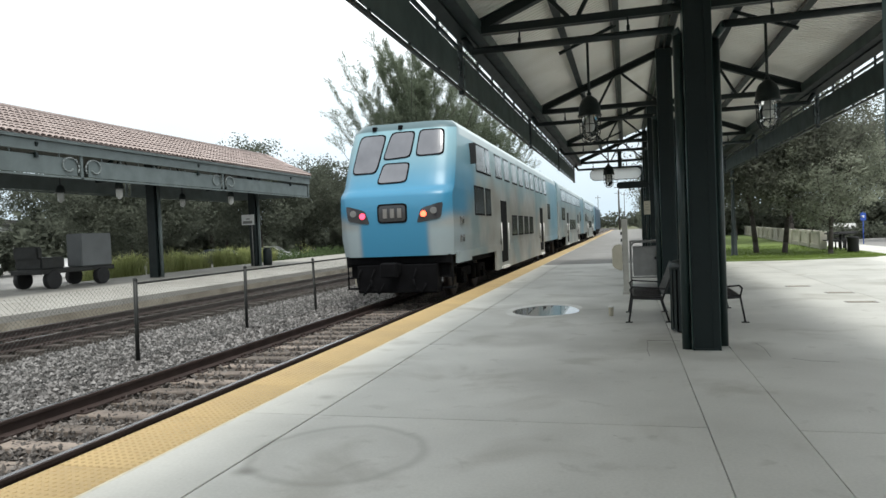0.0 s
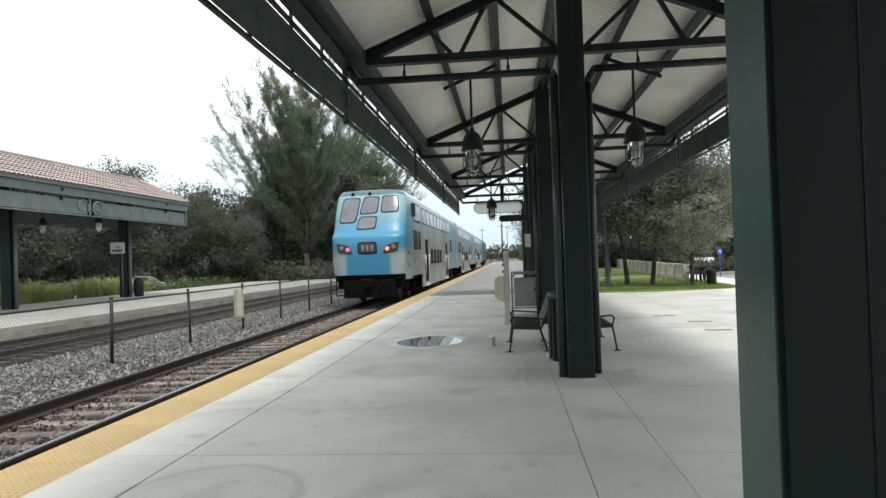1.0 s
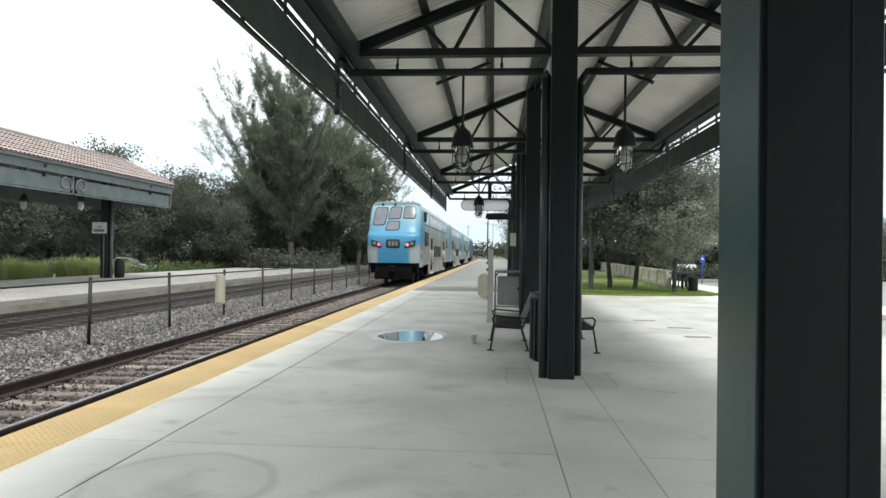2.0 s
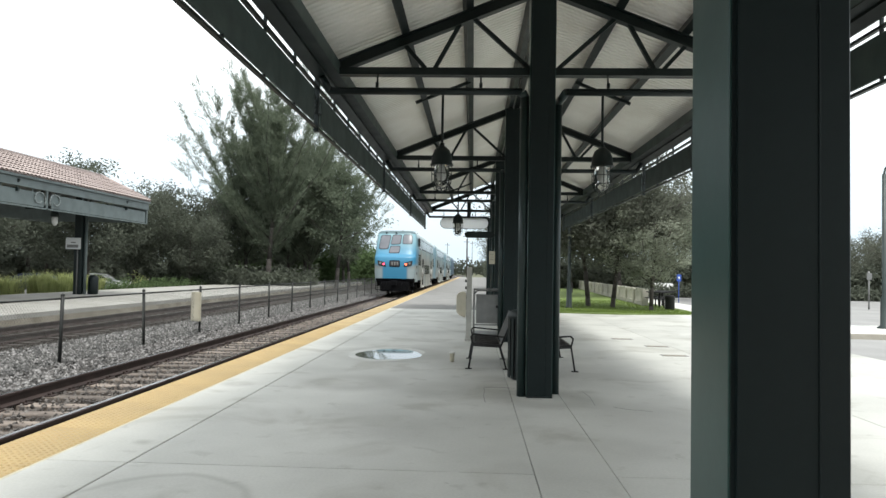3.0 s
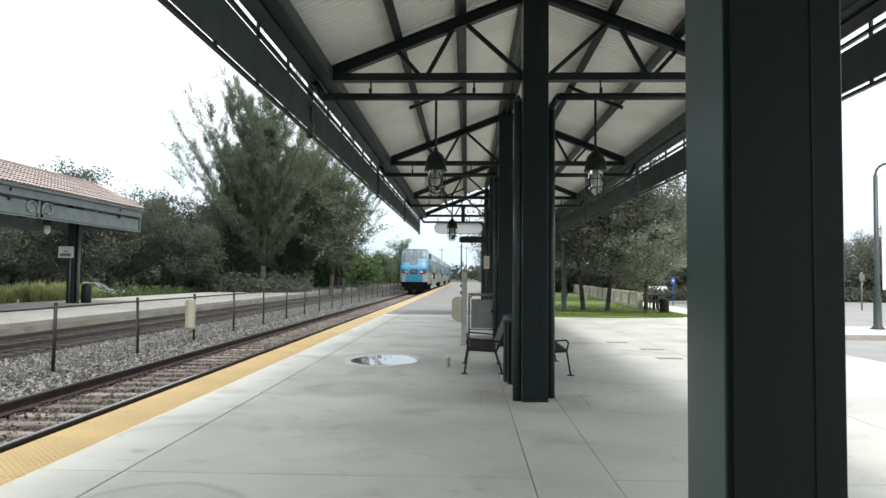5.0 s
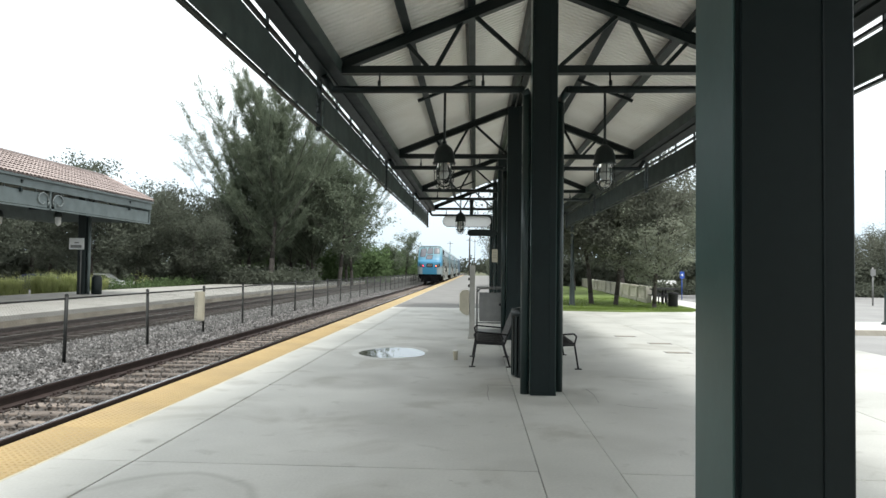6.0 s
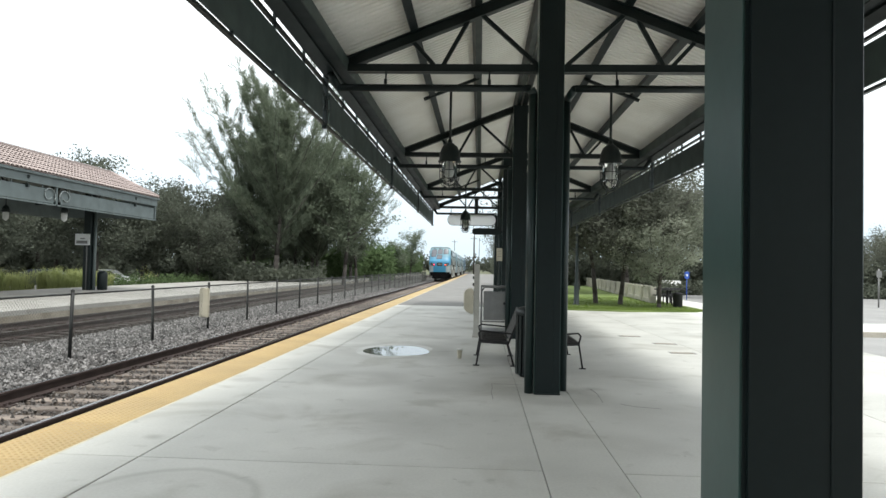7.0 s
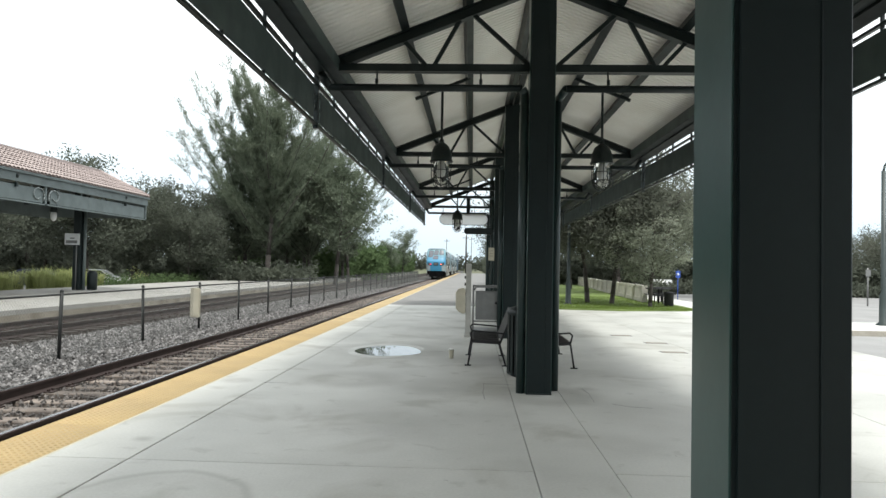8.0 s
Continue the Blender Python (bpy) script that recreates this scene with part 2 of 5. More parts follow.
def along(p, q, up=(0, 0, 1)):
    """Two matrices whose z runs from p to q and whose y is nearest to up."""
    p, q = Vector(p), Vector(q)
    z = (q - p).normalized()
    u = Vector(up)
    if abs(z.dot(u)) > 0.99:
        u = Vector((0, 1, 0))
    x = u.cross(z).normalized()
    y = z.cross(x)
    r = Matrix((x, y, z)).transposed().to_4x4()
    return [Matrix.Translation(p) @ r, Matrix.Translation(q) @ r]


def beam(bm, p, q, w, h, up=(0, 0, 1)):
    sweep(bm, [(-w / 2, -h / 2), (w / 2, -h / 2), (w / 2, h / 2), (-w / 2, h / 2)], along(p, q, up))


def ibeam(bm, p, q, w, h, t=0.015, up=(0, 0, 1)):
    a, b = w / 2, h / 2
    sweep(bm, [(-a, -b), (a, -b), (a, -b + t), (t / 2, -b + t), (t / 2, b - t), (a, b - t), (a, b), (-a, b), (-a, b - t), (-t / 2, b - t), (-t / 2, -b + t), (-a, -b + t)],
          along(p, q, up))


def rod(bm, p, q, r, n=8, r2=None):
    a, b = along(p, q)
    ra = [bm.verts.new(a @ Vector((r * math.cos(i * math.tau / n), r * math.sin(i * math.tau / n), 0))) for i in range(n)]
    r2 = r if r2 is None else r2
    rb = [bm.verts.new(b @ Vector((r2 * math.cos(i * math.tau / n), r2 * math.sin(i * math.tau / n), 0))) for i in range(n)]
    for i in range(n):
        f = bm.faces.new((ra[i], ra[(i + 1) % n], rb[(i + 1) % n], rb[i]))
        f.smooth = True
    bm.faces.new(ra[::-1])
    bm.faces.new(rb)


def pipe(bm, pts, r, n=8):
    for p, q in zip(pts, pts[1:]):
        rod(bm, p, q, r, n)
    for p in pts[1:-1]:
        bmesh.ops.create_icosphere(bm, subdivisions=1, radius=r * 1.03, matrix=Matrix.Translation(p))


def lathe(bm, outline, n=16, at=(0, 0, 0)):
    """Turn (radius, height) pairs about the z axis."""
    rings = []
    for r, z in outline:
        rings.append([bm.verts.new((at[0] + r * math.cos(i * math.tau / n), at[1] + r * math.sin(i * math.tau / n), at[2] + z)) for i in range(n)])
    for a, b in zip(rings, rings[1:]):
        for i in range(n):
            f = bm.faces.new((a[i], a[(i + 1) % n], b[(i + 1) % n], b[i]))
            f.smooth = True
    bm.faces.new(rings[0][::-1])
    bm.faces.new(rings[-1])


def soften(bm, w=0.006, seg=1, sharp=30):
    bmesh.ops.remove_doubles(bm, verts=bm.verts, dist=1e-5)
    bmesh.ops.recalc_face_normals(bm, faces=bm.faces)
    es = [e for e in bm.edges if len(e.link_faces) == 2 and e.calc_face_angle(0) > radians(sharp)]
    bmesh.ops.bevel(bm, geom=es, offset=w, segments=seg, affect="EDGES", clamp_overlap=True)


def mesh_of(bm, mat, name="mesh"):
    me = bpy.data.meshes.new(name)
    bmesh.ops.recalc_face_normals(bm, faces=bm.faces)
    bm.to_mesh(me)
    bm.free()
    for m in (mat if isinstance(mat, (list, tuple)) else [mat]):
        me.materials.append(m)
    return me


def part(name, bm, mat, parent=None, label=""):
    ob = new(name, mesh_of(bm, mat, name))
    if parent is not None:
        ob.parent = parent
    return tagged(ob, label) if label else ob


def piece(name, me, parent, m=None):
    ob = new(name, me)
    ob.parent = parent
    if m is not None:
        ob.matrix_basis = m
    return ob


def thing(name, label, category, m=None, group="", kind=""):
    ob = new(name)
    ob.empty_display_size = 0.1
    if m is not None:
        ob.matrix_basis = m
    return tagged(ob, label, category, group, kind)


def raw(name, verts, faces, mat, parent=None, smooth=False):
    me = bpy.data.meshes.new(name)
    me.from_pydata(verts, [], faces)
    me.materials.append(mat)
    if smooth:
        me.polygons.foreach_set("use_smooth", [True] * len(me.polygons))
    ob = new(name, me)
    if parent is not None:
        ob.parent = parent
    return ob


def B():
    return bmesh.new()


# ---- the ground, track bed and platforms ----
EDGE, EDGE2 = -3.86, -13.65
RAIL_Z = -0.20
rng = random.Random(7)

bm = B()
box(bm, -2500, 2500, -300, 4000, -1.2, -0.62)
tagged(part("ground", bm, M_SOIL), "rough green and brown open ground", "ground", kind="structure")

bm = B()
for i in range(60):
    y0, y1 = -12 + i * 6, -12 + (i + 1) * 6
    box(bm, EDGE2 - 0.1, -9.9, y0, y1, -0.61, -0.47)
    v = box(bm, -9.9, -6.75, y0, y1, -0.61, -0.47)
    for q in v[4:]:
        q.co.z = -0.39
    box(bm, -6.75, EDGE + 0.1, y0, y1, -0.61, -0.475)
bmesh.ops.remove_doubles(bm, verts=bm.verts, dist=1e-4)
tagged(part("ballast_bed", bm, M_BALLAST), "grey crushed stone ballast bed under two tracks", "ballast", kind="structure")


def stones(n, x0, x1, y0, y1, r0, r1, z, parent, seed, mat=None):
    """Loose angular stones, joined."""
    g = np.random.default_rng(seed)
    base = np.array([(1, 0, 0), (-1, 0, 0), (0, 1, 0), (0, -1, 0), (0, 0, 1), (0, 0, -1)], float)
    tri = np.array([(0, 2, 4), (2, 1, 4), (1, 3, 4), (3, 0, 4), (2, 0, 5), (1, 2, 5), (3, 1, 5), (0, 3, 5)])
    u = g.random(n)
    y = y0 + (y1 - y0) * u ** 1.7
    c = np.stack([g.uniform(x0, x1, n), y, z + g.uniform(-0.02, 0.02, n)], 1)
    s = g.uniform(r0, r1, (n, 1, 1)) * g.uniform(0.6, 1.2, (n, 1, 3))
    a = g.uniform(0, math.tau, n)
    v = base[None] * s + g.normal(0, 0.006, (n, 6, 3))
    x = v[..., 0] * np.cos(a)[:, None] - v[..., 1] * np.sin(a)[:, None]
    yy = v[..., 0] * np.sin(a)[:, None] + v[..., 1] * np.cos(a)[:, None]
    v = np.stack([x, yy, v[..., 2]], 2) + c[:, None]
    f = tri[None] + (np.arange(n) * 6)[:, None, None]
    ob = raw("ballast_stones", v.reshape(-1, 3).tolist(), f.reshape(-1, 3).tolist(), mat or M_STONE, parent)
    return tagged(ob, "loose grey crushed ballast stones", "ballast", kind="stuff")


stones(27000, -9.9, -6.7, 4.5, 60, 0.018, 0.042, -0.375, None, 3)
stones(19000, -6.6, -3.95, 4, 45, 0.014, 0.032, -0.392, None, 4, M_STONE3)
stones(10000, -13.5, -9.9, 7, 60, 0.018, 0.04, -0.43, None, 5, M_STONE2)


def slab_mesh(w, d, h=0.16, c=0.008):
    b = B()
    box(b, 0, w, 0, d, -h, 0)
    es = [e for e in b.edges if all(v.co.z > -0.001 for v in e.verts)]
    bmesh.ops.bevel(b, geom=es, offset=c, segments=1, affect="EDGES")
    return b


M_MORTAR = material("pale mortar", (0.62, 0.58, 0.46), 0.8, 0, 0.3, 3, 40, 0.1, (0.5, 0.46, 0.36))
# near platform: core, edge wall, slabs
platform = thing("platform", "pale grey worn concrete station platform with sawn joints", "platform", kind="structure")
bm = B()
box(bm, EDGE, 7.59, -34, 27.0, -0.62, -0.165)
box(bm, EDGE, 4.6, 27.0, 190, -0.62, -0.165)
part("platform_core", bm, M_EDGE, platform, "weathered concrete platform edge wall")
xs = [(EDGE + 0.602, -2.6), (-2.6, 0.5), (0.5, 1.1), (1.1, 4.2), (4.2, 7.6)]
ys = [y for y in [-34] + [5.17 + 3.56 * k for k in range(-10, 7)] if y < 26] + [27.0]
for x0, x1 in xs:
    if x0 == 0.5:
        continue
    cuts = ys if x1 == -2.6 else ys[:1] + ys[1:-1:2] + ys[-1:]
    for y0, y1 in zip(cuts, cuts[1:]):
        a0, a1 = (0.006 if x0 == -2.6 else 0.003), (0.006 if x1 == -2.6 else 0.006)
        b = slab_mesh(x1 - x0 - a0 - a1, y1 - y0 - 0.014, 0.16, 0.004)
        piece("slab", mesh_of(b, M_CONC, "slab"), platform, pose(x0 + a0, y0 + 0.007, 0))
for y0, y1 in zip([-34, -11, -4.5, 2.0, 8.5, 15.0, 21.5], [-11, -4.5, 2.0, 8.5, 15.0, 21.5, 27.0]):
    piece("slab", mesh_of(slab_mesh(0.5976, y1 - y0 - 0.008, 0.16, 0.004), M_CONC, "slab"), platform, pose(0.5012, y0 + 0.004, 0))
bm = B()
box(bm, EDGE + 0.60, 7.6, -34, 27.0, -0.164, -0.022)
part("joint_filler", bm, M_JOINT, platform)
for k in range(9):
    y0 = 27.0 + k * 18
    piece("paving_strip", mesh_of(slab_mesh(4.6 - EDGE - 0.62, 17.98), M_DARKPAVE, "paving"), platform, pose(EDGE + 0.61, y0, -0.002))
# the yellow warning strip in tiles
tile_b = slab_mesh(0.596, 1.212, 0.16, 0.004)
tile_me = mesh_of(tile_b, M_YELLOW, "tactile_tile")
for k in range(160):
    piece("tactile_tile", tile_me, platform, pose(EDGE, -6 + k * 1.219, 0.003))
for k in range(24):
    bm = B()
    box(bm, EDGE + 0.597, EDGE + 0.597 + rng.uniform(0.018, 0.034), 2.0 + k * 3.0, 4.98 + k * 3.0, -0.01, 0.0022)
    part("mortar_strip", bm, M_MORTAR, platform)
# fine cracks and short saw cuts round the column foot
for line, w in (([(0.18, 7.93), (0.165, 8.35), (0.185, 8.7), (0.18, 8.97)], 0.006), ([(0.18, 8.97), (0.36, 8.99), (0.58, 8.95)], 0.008),
                ([(1.43, 8.8), (1.46, 8.45), (1.43, 7.92)], 0.005), ([(1.62, 7.85), (1.78, 7.72), (2.02, 7.66)], 0.004),
                ([(-2.61, 8.66), (-2.45, 8.655), (-2.32, 8.67)], 0.007), ([(2.35, 5.55), (2.6, 5.5), (2.95, 5.52)], 0.006)):
    bm = B()
    for (xa, ya), (xb, yb) in zip(line, line[1:]):
        beam(bm, (xa, ya, -0.002), (xb, yb, -0.002), w, 0.008)
    part("crack", bm, M_DARKPAVE, platform)
dv, df = [], []
for j in range(250):
    for i in range(10):
        cx, cy = EDGE + 0.03 + i * 0.0596, 2.6 + j * 0.0609
        k = len(dv)
        for r, z in ((0.0165, 0.003), (0.0095, 0.0095)):
            dv += [(cx + r * math.cos(a * math.tau / 6), cy + r * math.sin(a * math.tau / 6), z) for a in range(6)]
        df += [(k + a, k + (a + 1) % 6, k + 6 + (a + 1) % 6, k + 6 + a) for a in range(6)] + [tuple(range(k + 6, k + 12))]
tagged(raw("tactile_domes", dv, df, M_YELLOW, platform), "raised yellow truncated domes", kind="stuff")

# an unseen wall added behind the camera to dim the column fronts
M_PLASTER = material("tan painted plaster", (0.34, 0.30, 0.24), 0.85, 0, 0.2, 1.0, 30, 0.2)
bm = B()
box(bm, -1.4, 7.5, -7.2, -6.9, 0.0, 3.9)
tagged(part("blocking_wall", bm, M_PLASTER), "plain tan plaster wall added unseen behind the platform to block light", "wall", kind="structure")

# plaza, kerb, road and lawn beside the platform
plaza = thing("plaza", "bright bare concrete plaza beside the platform", "pavement", kind="structure")
for i in range(8):
    for j in range(8 if i == 0 else 1):
        piece("slab", mesh_of(slab_mesh(3.48, 3.48), M_CONC2, "slab"), plaza, pose(7.602 + i * 3.49, 19.0 + j * 3.49, -0.001))
bm = B()
box(bm, 7.6, 11.09, 19.0, 47, -0.62, -0.17)
box(bm, 11.09, 36, 19.0, 22.49, -0.62, -0.17)
part("plaza_core", bm, M_EDGE, plaza)
bm = B()
box(bm, 4.6, 7.6, 27.0, 47, -0.62, -0.17)
part("plaza_core", bm, M_EDGE, plaza)
bm = B()
box(bm, 11.1, 90, 22.5, 64, -0.61, -0.12)
tagged(part("road", bm, M_ROAD), "grey asphalt car park road beyond the kerb", "road", kind="structure")
bm = B()
box(bm, 7.62, 60, 18.84, 18.99, -0.3, 0.012)
soften(bm, 0.02, 2)
tagged(part("kerb", bm, M_EDGE), "grey concrete kerb along the road", "kerb", kind="structure")
bm = B()
box(bm, 7.6, 90, -30, 18.84, -0.61, -0.13)
tagged(part("road", bm, M_ROAD), "pale worn asphalt road beside the plaza", "road", kind="structure")
bm = B()
ring = [(3.2, 26.0), (5.6, 25.7), (8.3, 26.5), (8.9, 27.6), (9.3, 40), (11.5, 75), (4.4, 75), (3.2, 60)]
top = [bm.verts.new((x, y, 0.05)) for x, y in ring]
low = [bm.verts.new((x, y, -0.61)) for x, y in ring]
bm.faces.new(top)
for i in range(len(ring)):
    bm.faces.new((top[i], low[i], low[(i + 1) % len(ring)], top[(i + 1) % len(ring)]))
lawn = tagged(part("lawn", bm, M_GRASS_BASE), "mown green lawn beside the platform", "lawn", kind="structure")
g = np.random.default_rng(21)
k = 9000
px, py = g.uniform(3.3, 8.7, k), 26.1 + 12 * g.random(k) ** 1.8
h = g.uniform(0.03, 0.07, k)
dx, dy = g.normal(0, 0.02, k), g.normal(0, 0.02, k)
v = np.stack([np.stack([px - 0.008, py, np.full(k, 0.045)], 1), np.stack([px + 0.008, py, np.full(k, 0.045)], 1), np.stack([px + dx, py + dy, 0.05 + h], 1)], 1)
tagged(raw("grass_blades", v.reshape(-1, 3).tolist(), np.arange(3 * k).reshape(-1, 3).tolist(), M_LEAF_LAWN), "short green grass blades on the lawn", "grass", kind="stuff")

# far platform
platform_far = thing("far_platform", "opposite concrete platform with a pale worn edge", "platform", kind="structure")
bm = B()
box(bm, -22.6, EDGE2, -20, 160, -0.62, -0.165)
part("platform_core", bm, M_FAREDGE, platform_far, "stained concrete platform wall")
for k in range(46):
    for x0, x1 in ((-22.6, -16.6), (-16.6, EDGE2)):
        piece("slab", mesh_of(slab_mesh(x1 - x0 - 0.012, 3.99), M_CONC3, "slab"), platform_far, pose(x0 + 0.006, -20 + k * 4.0, 0))


# ---- tracks ----
RAIL_PROFILE = [(-0.07, -0.17), (0.07, -0.17), (0.07, -0.155), (0.012, -0.13), (0.012, -0.045), (0.036, -0.035), (0.036, -0.006), (0.028, 0),
                (-0.028, 0), (-0.036, -0.006), (-0.036, -0.035), (-0.012, -0.045), (-0.012, -0.13), (-0.07, -0.155)]


def track(xc, label, wood):
    t = thing("railway_track", label, "railway track", kind="structure", group="railway tracks")
    for s in (-1, 1):
        b = B()
        x = xc + s * 0.755
        # outline is (across, up); the stations run along y
        st = [Matrix(((1, 0, 0, x), (0, 0, 1, y), (0, 1, 0, RAIL_Z), (0, 0, 0, 1))) for y in (-14, 0, 20, 60, 120, 400)]
        sweep(b, RAIL_PROFILE, st)
        rail = part("rail", b, M_RAIL, t, "rusty brown steel rail with a worn head")
        b = B()
        box(b, x - 0.027, x + 0.027, -14, 400, RAIL_Z + 0.0005, RAIL_Z + 0.003)
        part("rail_head", b, M_RAILTOP, rail)
    b = B()
    box(b, -1.28, 1.28, -0.115, 0.115, -0.2, 0)
    soften(b, 0.012)
    me = mesh_of(b, wood, "sleeper")
    b = B()
    for s in (-1, 1):
        box(b, s * 0.755 - 0.17, s * 0.755 + 0.17, -0.09, 0.09, 0.001, 0.016)
        for q in (-1, 1):
            for k in (-1, 1):
                box(b, s * 0.755 + q * 0.1 - 0.015, s * 0.755 + q * 0.1 + 0.015, k * 0.05 - 0.015, k * 0.05 + 0.015, 0.016, 0.045)
    plate = mesh_of(b, M_RAIL, "tie_plate")
    for k in range(150):
        y = 3.0 + k * 0.545
        m = pose(xc + rng.uniform(-0.03, 0.03), y + rng.uniform(-0.02, 0.02), RAIL_Z - 0.172 + rng.uniform(-0.012, 0), 0, 0, rng.uniform(-1, 1))
        s = piece("sleeper", me, t, m)
        if k < 60:
            piece("tie_plate", plate, s)
    b = B()
    for k in range(300):
        y = 3.0 + (150 + k) * 0.545
        box(b, xc - 1.28, xc + 1.28, y - 0.115, y + 0.115, RAIL_Z - 0.3, RAIL_Z - 0.175)
    tagged(part("far_sleepers", b, wood, t), kind="stuff")
    return t


track(-5.33, "railway track of rusty rails on weathered timber sleepers", M_TIE)
track(-11.75, "second railway track of rusty rails beyond the fence", M_TIE2)

# ---- the near canopy ----
AX, HALF, SLOPE = 0.855, 2.605, 0.395
# bays behind y = -11 are unseen, added to cut light from behind
TRUSS_Y = [-30.5, -24.0, -17.5, -11.0, -4.5, 2.0, 8.5, 15.0, 21.5, 28.0]
CAN_Y0, CAN_Y1 = -32.0, 28.6


def roof_z(x):
    """Height of the rafter's underside."""
    return 5.012 - SLOPE * abs(x - AX)


canopy = thing("platform_canopy", "dark green steel platform canopy with a white corrugated roof underside", "canopy")
# deck with ribs
for s in (-1, 1):
    vs, fs = [], []
    n = int((CAN_Y1 - CAN_Y0) / 0.11)
    prof = []
    for i in range(n):
        y = CAN_Y0 + i * 0.11
        prof += [(y, 0), (y + 0.055, 0), (y + 0.07, 0.028), (y + 0.095, 0.028)]
    for y, d in prof:
        for x in (AX + s * 0.02, AX + s * (HALF + 0.24)):
            vs.append((x, y, roof_z(x) + 0.30 + d))
    k = len(vs)
    for i in range(len(prof) - 1):
        a = 2 * i
        fs.append((a, a + 1, a + 3, a + 2))
    tagged(raw("roof_deck", vs, fs, M_DECK, canopy), "white corrugated metal roof deck")
    bm = B()
    y0, y1 = CAN_Y0 - 0.1, CAN_Y1 + 0.1
    xa, xb = AX, AX + s * (HALF + 0.29)
    vv = [bm.verts.new((x, y, roof_z(x) + d)) for d in (0.36, 0.46) for y in (y0, y1) for x in (xa, xb)]
    for f in ((0, 2, 3, 1), (4, 5, 7, 6), (0, 1, 5, 4), (2, 6, 7, 3), (1, 3, 7, 5)):
        bm.faces.new([vv[i] for i in f])
    part("roof_covering", bm, M_TILE, canopy, "terracotta roof covering")
# purlins
for x in (AX - 1.75, AX - 0.955, AX - 0.09, AX + 0.09, AX + 0.955, AX + 1.75):
    bm = B()
    z = roof_z(x) + 0.225
    s = 1 if x > AX else -1
    beam(bm, (x, CAN_Y0, z), (x, CAN_Y1, z), 0.10, 0.14, (-SLOPE * -s, 0, 1))
    part("purlin", bm, M_GREEN, canopy)
# eave beams, gutters, hanging fascia panels
for s in (-1, 1):
    # a channel whose web faces inwards, and the box gutter outside it
    bm = B()
    prof = [(-0.005, 3.95), (0.135, 3.95), (0.135, 3.964), (0.009, 3.964), (0.009, 4.116), (0.135, 4.116), (0.135, 4.13), (-0.005, 4.13)]
    st = [Matrix(((s, 0, 0, AX + s * 2.57), (0, 0, 1, y), (0, 1, 0, 0), (0, 0, 0, 1))) for y in (CAN_Y0, CAN_Y1)]
    sweep(bm, prof, st)
    beam_ob = part("eave_beam", bm, M_GREEN, canopy)
    # strip added over the web, bounced light put into its lighter green
    bm = B()
    xw = AX + s * 2.5615
    box(bm, xw - 0.003, xw + 0.003, CAN_Y0, CAN_Y1, 3.962, 4.118)
    part("lit_web", bm, M_GREEN2, beam_ob, "lighter green strip painting the light on the web")
    bm = B()
    prof = [(0.142, 3.925), (0.255, 3.875), (0.275, 3.875), (0.29, 4.07), (0.278, 4.07), (0.262, 3.89), (0.15, 3.94), (0.15, 4.07), (0.142, 4.07)]
    sweep(bm, prof, st)
    part("gutter", bm, M_GREEN, canopy)
    xf = AX + s * (HALF + 0.245)
    ends = [CAN_Y0] + TRUSS_Y + [CAN_Y1]
    for y0, y1 in zip(ends, ends[1:]):
        bm = B()
        box(bm, xf - 0.012, xf + 0.012, y0 + 0.18, y1 - 0.18, 3.337, 3.742)
        soften(bm, 0.004)
        panel = part("fascia_panel", bm, M_GREEN2, canopy)
        for z in (3.287, 3.80):
            bm = B()
            beam(bm, (xf, y0 + 0.02, z), (xf, y1 - 0.02, z), 0.04, 0.03)
            part("frame_rail", bm, M_GREEN, panel)
        bm = B()
        k = max(1, round((y1 - y0) / 1.05))
        for i in range(1, k):
            y = y0 + (y1 - y0) * i / k
            box(bm, xf - 0.015, xf + 0.015, y - 0.012, y + 0.012, 3.28, 3.345)
            box(bm, xf - 0.015, xf + 0.015, y - 0.012, y + 0.012, 3.735, 3.93)
        tagged(part("strut_set", bm, M_GREEN, panel), kind="stuff")
    for y in TRUSS_Y:
        bm = B()
        # bracket: an upright with two scrolls
        box(bm, xf - 0.03, xf + 0.03, y - 0.03, y + 0.03, 3.23, 3.92)
        for q in (-1, 1):
            pts = []
            for i in range(15):
                a = -0.6 + i * 0.42
                r = 0.15 - i * 0.0075
                pts.append((xf, y + q * (0.17 - r * math.cos(a)), 3.55 + r * math.sin(a) * 1.1))
            for p, e in zip(pts, pts[1:]):
                rod(bm, p, e, 0.016, 5)
        part("scroll_bracket", bm, M_GREEN, canopy)


